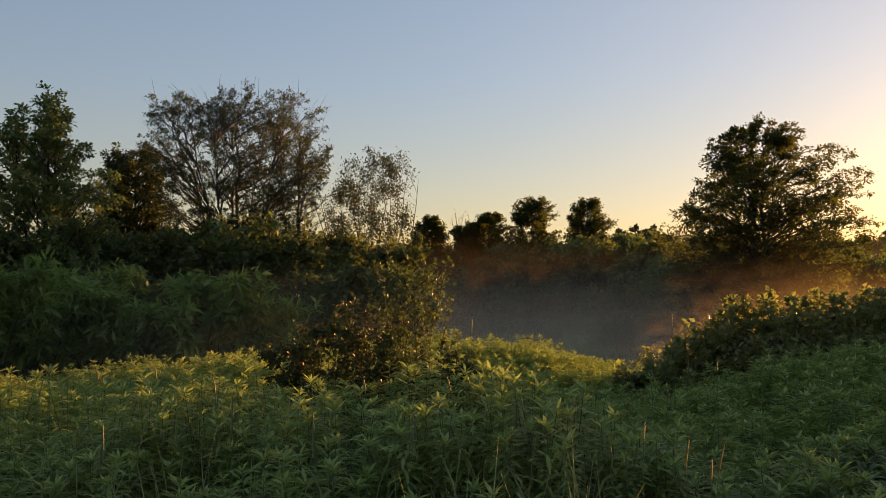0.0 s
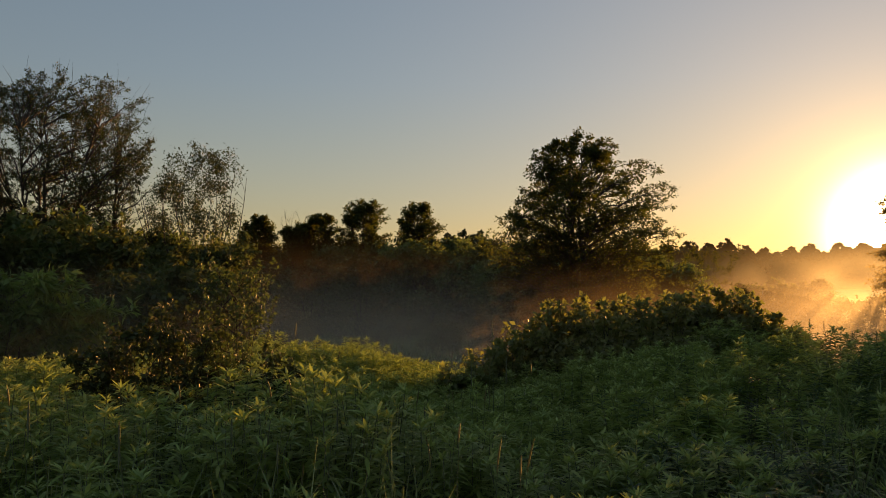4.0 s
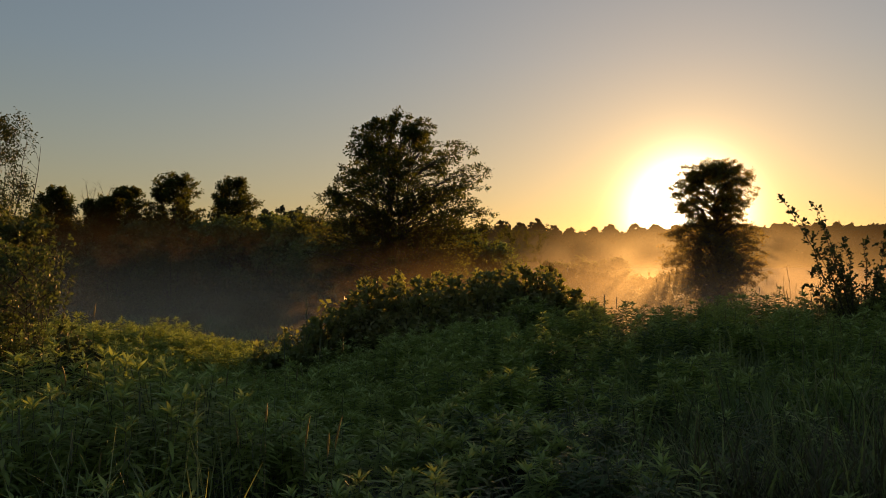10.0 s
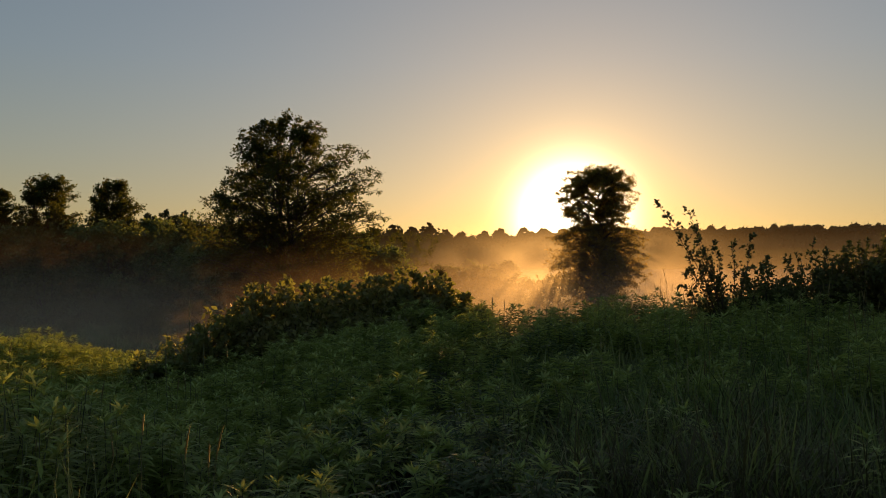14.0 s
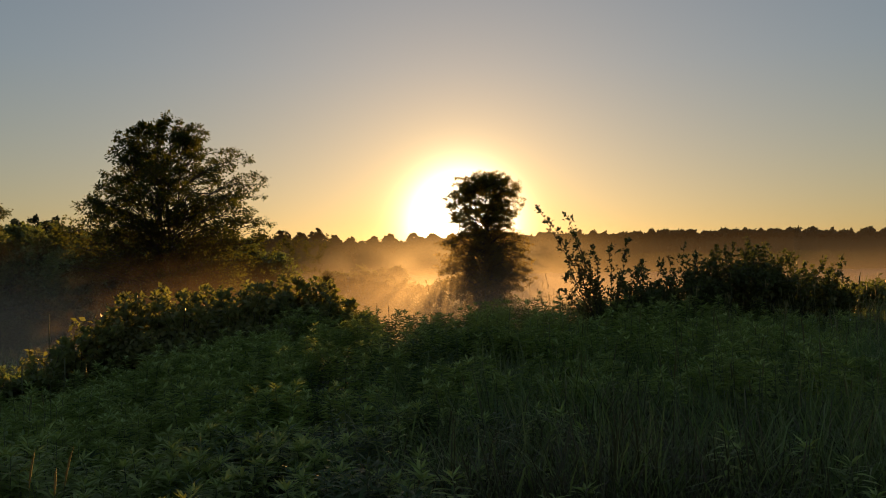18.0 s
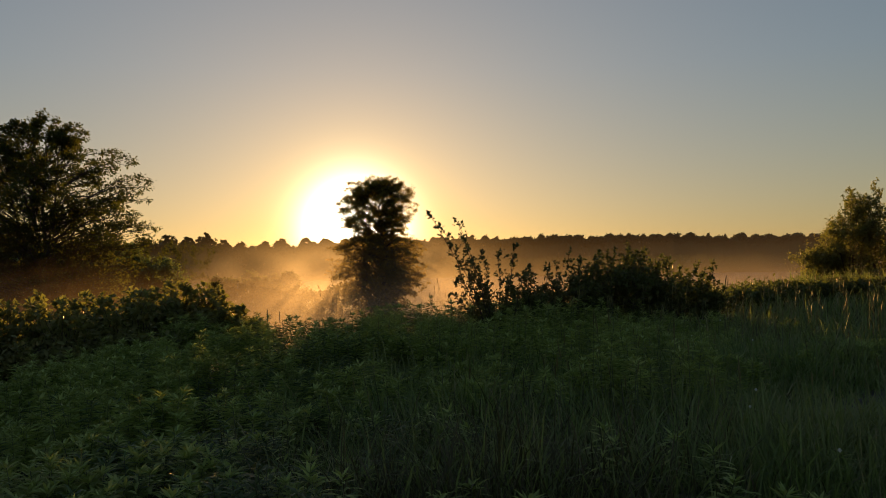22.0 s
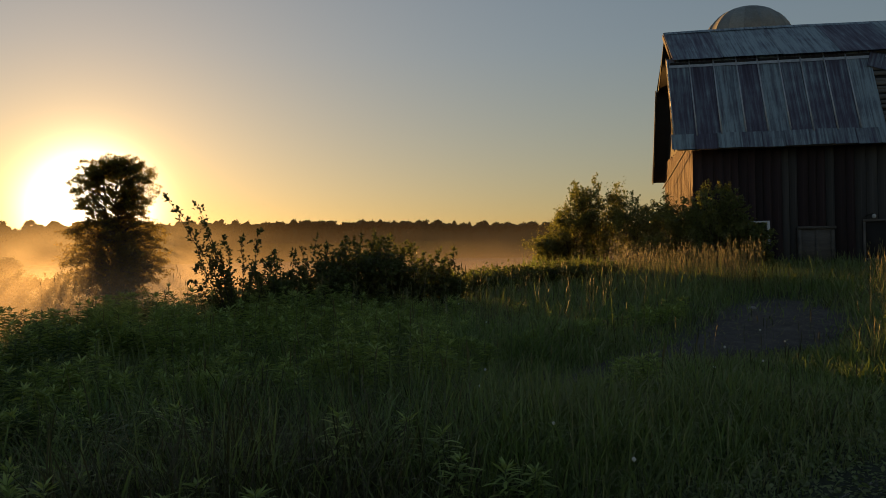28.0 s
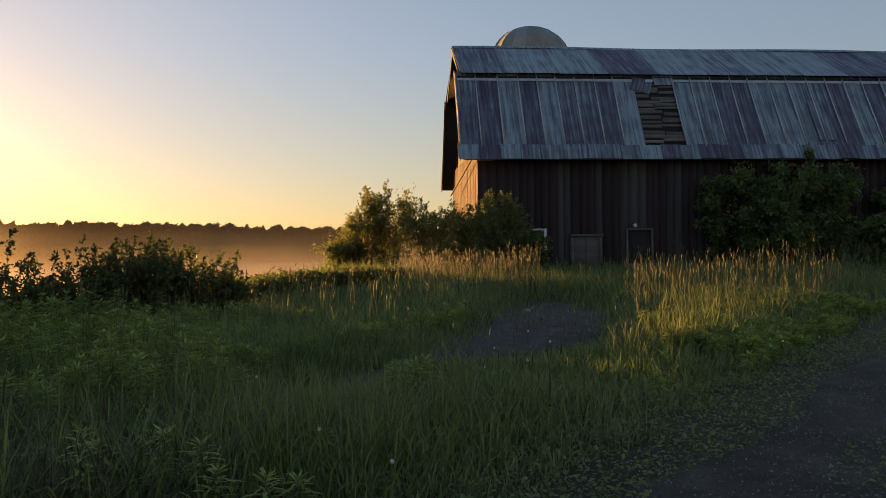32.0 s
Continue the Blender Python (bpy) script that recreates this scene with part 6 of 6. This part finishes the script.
    dr = unit(np.stack([np.cos(a) * lean, np.sin(a) * lean, np.ones(n)], -1))
    top = foot + dr * h[:, None]
    thin = np.interp(np.hypot(q[:, 0], q[:, 1]), [3, 12, 28], [1.0, 1.2, 1.6])
    cul, hd = Geo(), Geo()
    tubes(cul, np.stack([foot, foot + dr * (h * 0.55)[:, None], top], 1), thin[:, None] * np.array([[0.0022, 0.0018, 0.0012]]), 3)
    L = r.uniform(0.08, 0.17, n)
    w = np.stack([0 * L + 0.001, 0.0052 + 0 * L, 0.0045 + 0 * L, 0.001 + 0 * L], 1) * thin[:, None]
    tubes(hd, np.stack([top + dr * (L * f)[:, None] + np.stack([np.cos(a), np.sin(a), 0 * a], -1) * (0.12 * L * f * f)[:, None] for f in (0, 0.3, 0.7, 1.0)], 1), w, 4)
    part("culms", cul, M_STALK, ob)
    q = scatter(r, 46, 78, 95, 8.0, 13.5, 1.6)
    m = len(q)
    b0 = np.concatenate([q, ground_z(q[:, 0], q[:, 1])[:, None]], 1)
    qd = unit(np.concatenate([r.normal(0, 0.08, (m, 2)), np.ones((m, 1))], 1))
    ql = r.uniform(0.22, 0.45, m)
    stem, head = Geo(), Geo()
    tubes(stem, np.stack([b0, b0 + qd * (ql * 0.5)[:, None], b0 + qd * ql[:, None]], 1), np.array([[0.0022, 0.0018, 0.0014]]).repeat(m, 0), 3)
    tubes(head, np.stack([b0 + qd * (ql + 0.12 * f)[:, None] for f in (-0.3, 0.2, 0.7, 1.0)], 1), np.array([[0.001, 0.005, 0.004, 0.001]]).repeat(m, 0), 4)
    part("dull_stems", stem, M_STALK, ob)
    part("dull_heads", head, M_BROWN, ob, "dull brown seed heads")
    w = scatter(r, 680, -38, 12, 2.8, 8.0, 1.4)
    w = w[to_line(w, DRIVE) > 2.3]
    m = len(w)
    b0 = np.concatenate([w, ground_z(w[:, 0], w[:, 1])[:, None]], 1)
    wa, wl = r.uniform(0, 6.283, m), np.abs(r.normal(0.1, 0.12, m))
    wd = unit(np.stack([np.cos(wa) * wl, np.sin(wa) * wl, np.ones(m)], -1))
    part("pale_stems", blades(Geo(), b0, wd, r.uniform(0.6, 1.05, m), r.uniform(0.006, 0.011, m), r.uniform(0.0, 0.35, m)), M_PALE, ob, "pale grass stems standing among the weeds")
    part("seed_heads", hd, M_DRY, ob)


grass()


# ---------------------------------------------------------------- single things in the field


def stalks():
    """Dry flower stalks that stand over the weeds, each with its spike."""
    r = np.random.default_rng(511)
    places = [(15.9, 8.6, 1.55), (14.6, 8.2, 1.1), (16.4, 8.0, 1.1), (4.8, 5.2, 0.8), (6.4, 5.4, 0.75), (10.6, 6.0, 0.75), (-13.4, 5.0, 0.9), (-24, 4.6, 0.85), (0.8, 4.4, 0.7), (-3.0, 4.6, 0.8),
              (36.6, 12.6, 0.9), (37.4, 12.8, 0.85), (40.2, 13.0, 0.7), (-8.4, 4.1, 0.9), (45.6, 13.2, 0.7), (47.3, 13.4, 0.7)]
    for az, d, h in places:
        x, y, z = spot(az, d)
        ob = thing("dry_stalk", (x, y, z), "tall dry flower stalk standing above the weeds", "plant stalk", "dry stalks in the weeds")
        tip = np.array([r.normal(0, 0.05), r.normal(0, 0.05), h])
        g = tubes(Geo(), bez(np.zeros((1, 3)), tip[None] * 0.5 + r.normal(0, 0.02, (1, 3)), tip[None], 6), np.linspace(0.003, 0.0015, 6)[None], 5)
        part("stem", g, M_STALK, ob)
        L = 0.24 * h
        sp = np.stack([tip + UP * L * f for f in (-0.6, -0.3, 0.0, 0.3, 0.42)])[None]
        part("spike", tubes(Geo(), sp, np.array([[0.002, 0.005, 0.0065, 0.005, 0.0015]]), 7), M_STALK, ob)


stalks()


def stone(name, x, y, size, seed, label, group="", material=None):
    bm = bmesh.new()
    bmesh.ops.create_icosphere(bm, subdivisions=2, radius=1.0)
    for v in bm.verts:
        k = 1 + 0.25 * noise.noise(v.co * 1.7 + Vector((seed, 0, 0)))
        v.co = Vector((v.co.x * k * size, v.co.y * k * size * 0.8, v.co.z * k * size * 0.6))
    me = bpy.data.meshes.new(name)
    bm.to_mesh(me)
    bm.free()
    me.materials.append(material or M_STONE)
    ob = new(name, me)
    ob.location = (x, y, float(ground_z(x, y)) + size * 0.35)
    return tagged(ob, label, "stone", group)


x, y, z = spot(87.0, 17.0)
stone("field_stone", x, y, 0.11, 3, "small pale stone at the edge of the dirt track")


def loose_gravel():
    r = np.random.default_rng(521)
    g = Geo()
    t = r.uniform(0, 1, 40000)
    a, b = np.array((-1.0, 1.2)), np.array((20.0, -10.1))
    off = r.normal(0, 0.95, 40000).clip(-1.75, 1.75)
    d = (b - a) / np.linalg.norm(b - a)
    p = a + t[:, None] ** 1.3 * (b - a) + off[:, None] * np.array((-d[1], d[0]))
    s = r.uniform(0.004, 0.014, 40000) * np.where(r.uniform(0, 1, 40000) < 0.03, 1.5, 1.0)
    z = ground_z(p[:, 0], p[:, 1]) + 0.05 + s * 0.2
    o = np.array([(1, 0, 0), (0, 1, 0), (-1, 0, 0), (0, -1, 0), (0, 0, 0.8), (0, 0, -0.8)])
    ang = r.uniform(0, 6.28, 40000)
    ox = o[None, :, 0] * np.cos(ang)[:, None] - o[None, :, 1] * np.sin(ang)[:, None]
    oy = o[None, :, 0] * np.sin(ang)[:, None] + o[None, :, 1] * np.cos(ang)[:, None]
    v = np.stack([p[:, :1] + ox * s[:, None], p[:, 1:] + oy * s[:, None] * 0.75, z[:, None] + o[None, :, 2] * s[:, None]], -1)
    k = (np.arange(40000) * 6)[:, None]
    g.add(v, *[k + np.array(f) for f in ((0, 1, 4), (1, 2, 4), (2, 3, 4), (3, 0, 4))])
    tagged(part("loose_gravel", g, M_PEBBLE), "loose grey gravel lying on the farm drive", "gravel", kind="stuff")


loose_gravel()


def verge():
    """Low clover and plantain between the drive and the tall grass, with a few white clover heads."""
    r = np.random.default_rng(531)
    p = scatter(r, 110000, 20, 116, 2.0, 15, 1.2)
    road = to_line(p, DRIVE)
    keep = ((road < 0.5 + 0.25 * field_noise(p, 1.1, 3.0)) & (r.uniform(0, 1, len(p)) < 0.4)) | ((road > 1.4 + 0.22 * field_noise(p, 2.2)) & (road < 3.4 + 0.3 * field_noise(p, 1.3, 2.0)))
    p = p[keep]
    n = len(p)
    foot = np.concatenate([p, ground_z(p[:, 0], p[:, 1])[:, None] + r.uniform(0.01, 0.10, n)[:, None]], 1)
    d = r.normal(0, 1, (n, 3)) * (1, 1, 0.4) + UP * 0.35
    ln = r.uniform(0.02, 0.06, n)
    g = Geo()
    leaves(g, foot, d, UP + r.normal(0, 0.3, (n, 3)), ln, ln * 0.6, 0.15, 0.1)
    ob = tagged(new("verge_plants"), "low trodden clover and plantain along the drive", "weeds", kind="stuff")
    part("low_leaves", g, M_VERGE, ob)
    f = Geo()
    q = np.concatenate([scatter(r, 36, 60, 112, 3.2, 15, 1.5)])
    q = q[(to_line(q, DRIVE) > 2.0) & (to_line(q, TRACK, TRACK_W) > 0.5)]
    m = len(q)
    z = ground_z(q[:, 0], q[:, 1])
    hh = r.uniform(0.12, 0.55, m)
    c = np.concatenate([q, (z + hh)[:, None]], 1)
    tubes(f, np.stack([c - UP * 0.012, c, c + UP * 0.012], 1), np.array([[0.004, 0.013, 0.003]]).repeat(m, 0), 6)
    part("flower_heads", f, M_PETAL, ob, "small white flower heads")


verge()


def marsh_growth():
    """Sedge tussocks over the marsh floor."""
    r = np.random.default_rng(541)
    c = np.concatenate([scatter(r, 1000, -14, 66, 30, 150, 1.4), scatter(r, 900, -4, 16, 34, 76, 1.3)])
    k = np.repeat(np.arange(len(c)), 18)
    p = c[k] + r.normal(0, 0.45, (len(k), 2))
    foot = np.concatenate([p, ground_z(p[:, 0], p[:, 1])[:, None]], 1)
    a = r.uniform(0, 6.283, len(k))
    lean = np.abs(r.normal(0.3, 0.25, len(k)))
    dr = unit(np.stack([np.cos(a) * lean, np.sin(a) * lean, np.ones(len(k))], -1))
    g = Geo()
    blades(g, foot, dr, r.uniform(0.5, 1.2, len(k)) * r.uniform(0.6, 1.3, len(c))[k], r.uniform(0.05, 0.11, len(k)), r.uniform(0.1, 0.6, len(k)))
    ob = tagged(new("marsh_sedge"), "pale green sedge tussocks in the misty marsh", "sedge", kind="stuff")
    part("tussock_blades", g, M_GRASS, ob)


marsh_growth()


def track_litter():
    """Dry straw and trodden stems lying on the bare track."""
    r = np.random.default_rng(551)
    p = scatter(r, 9000, 66, 98, 7, 24, 1.6)
    p = p[to_line(p, TRACK, TRACK_W) < 0.35]
    n = len(p)
    foot = np.concatenate([p, ground_z(p[:, 0], p[:, 1])[:, None] + 0.055], 1)
    a = r.uniform(0, 6.283, n)
    dr = unit(np.stack([np.cos(a), np.sin(a), r.uniform(0.0, 0.25, n)], -1))
    g = Geo()
    blades(g, foot, dr, r.uniform(0.06, 0.25, n), r.uniform(0.004, 0.012, n), r.uniform(0.0, 0.2, n))
    ob = tagged(new("track_litter"), "dry straw lying on the dirt track", "straw", kind="stuff")
    part("straw", g, M_DRY, ob)


track_litter()
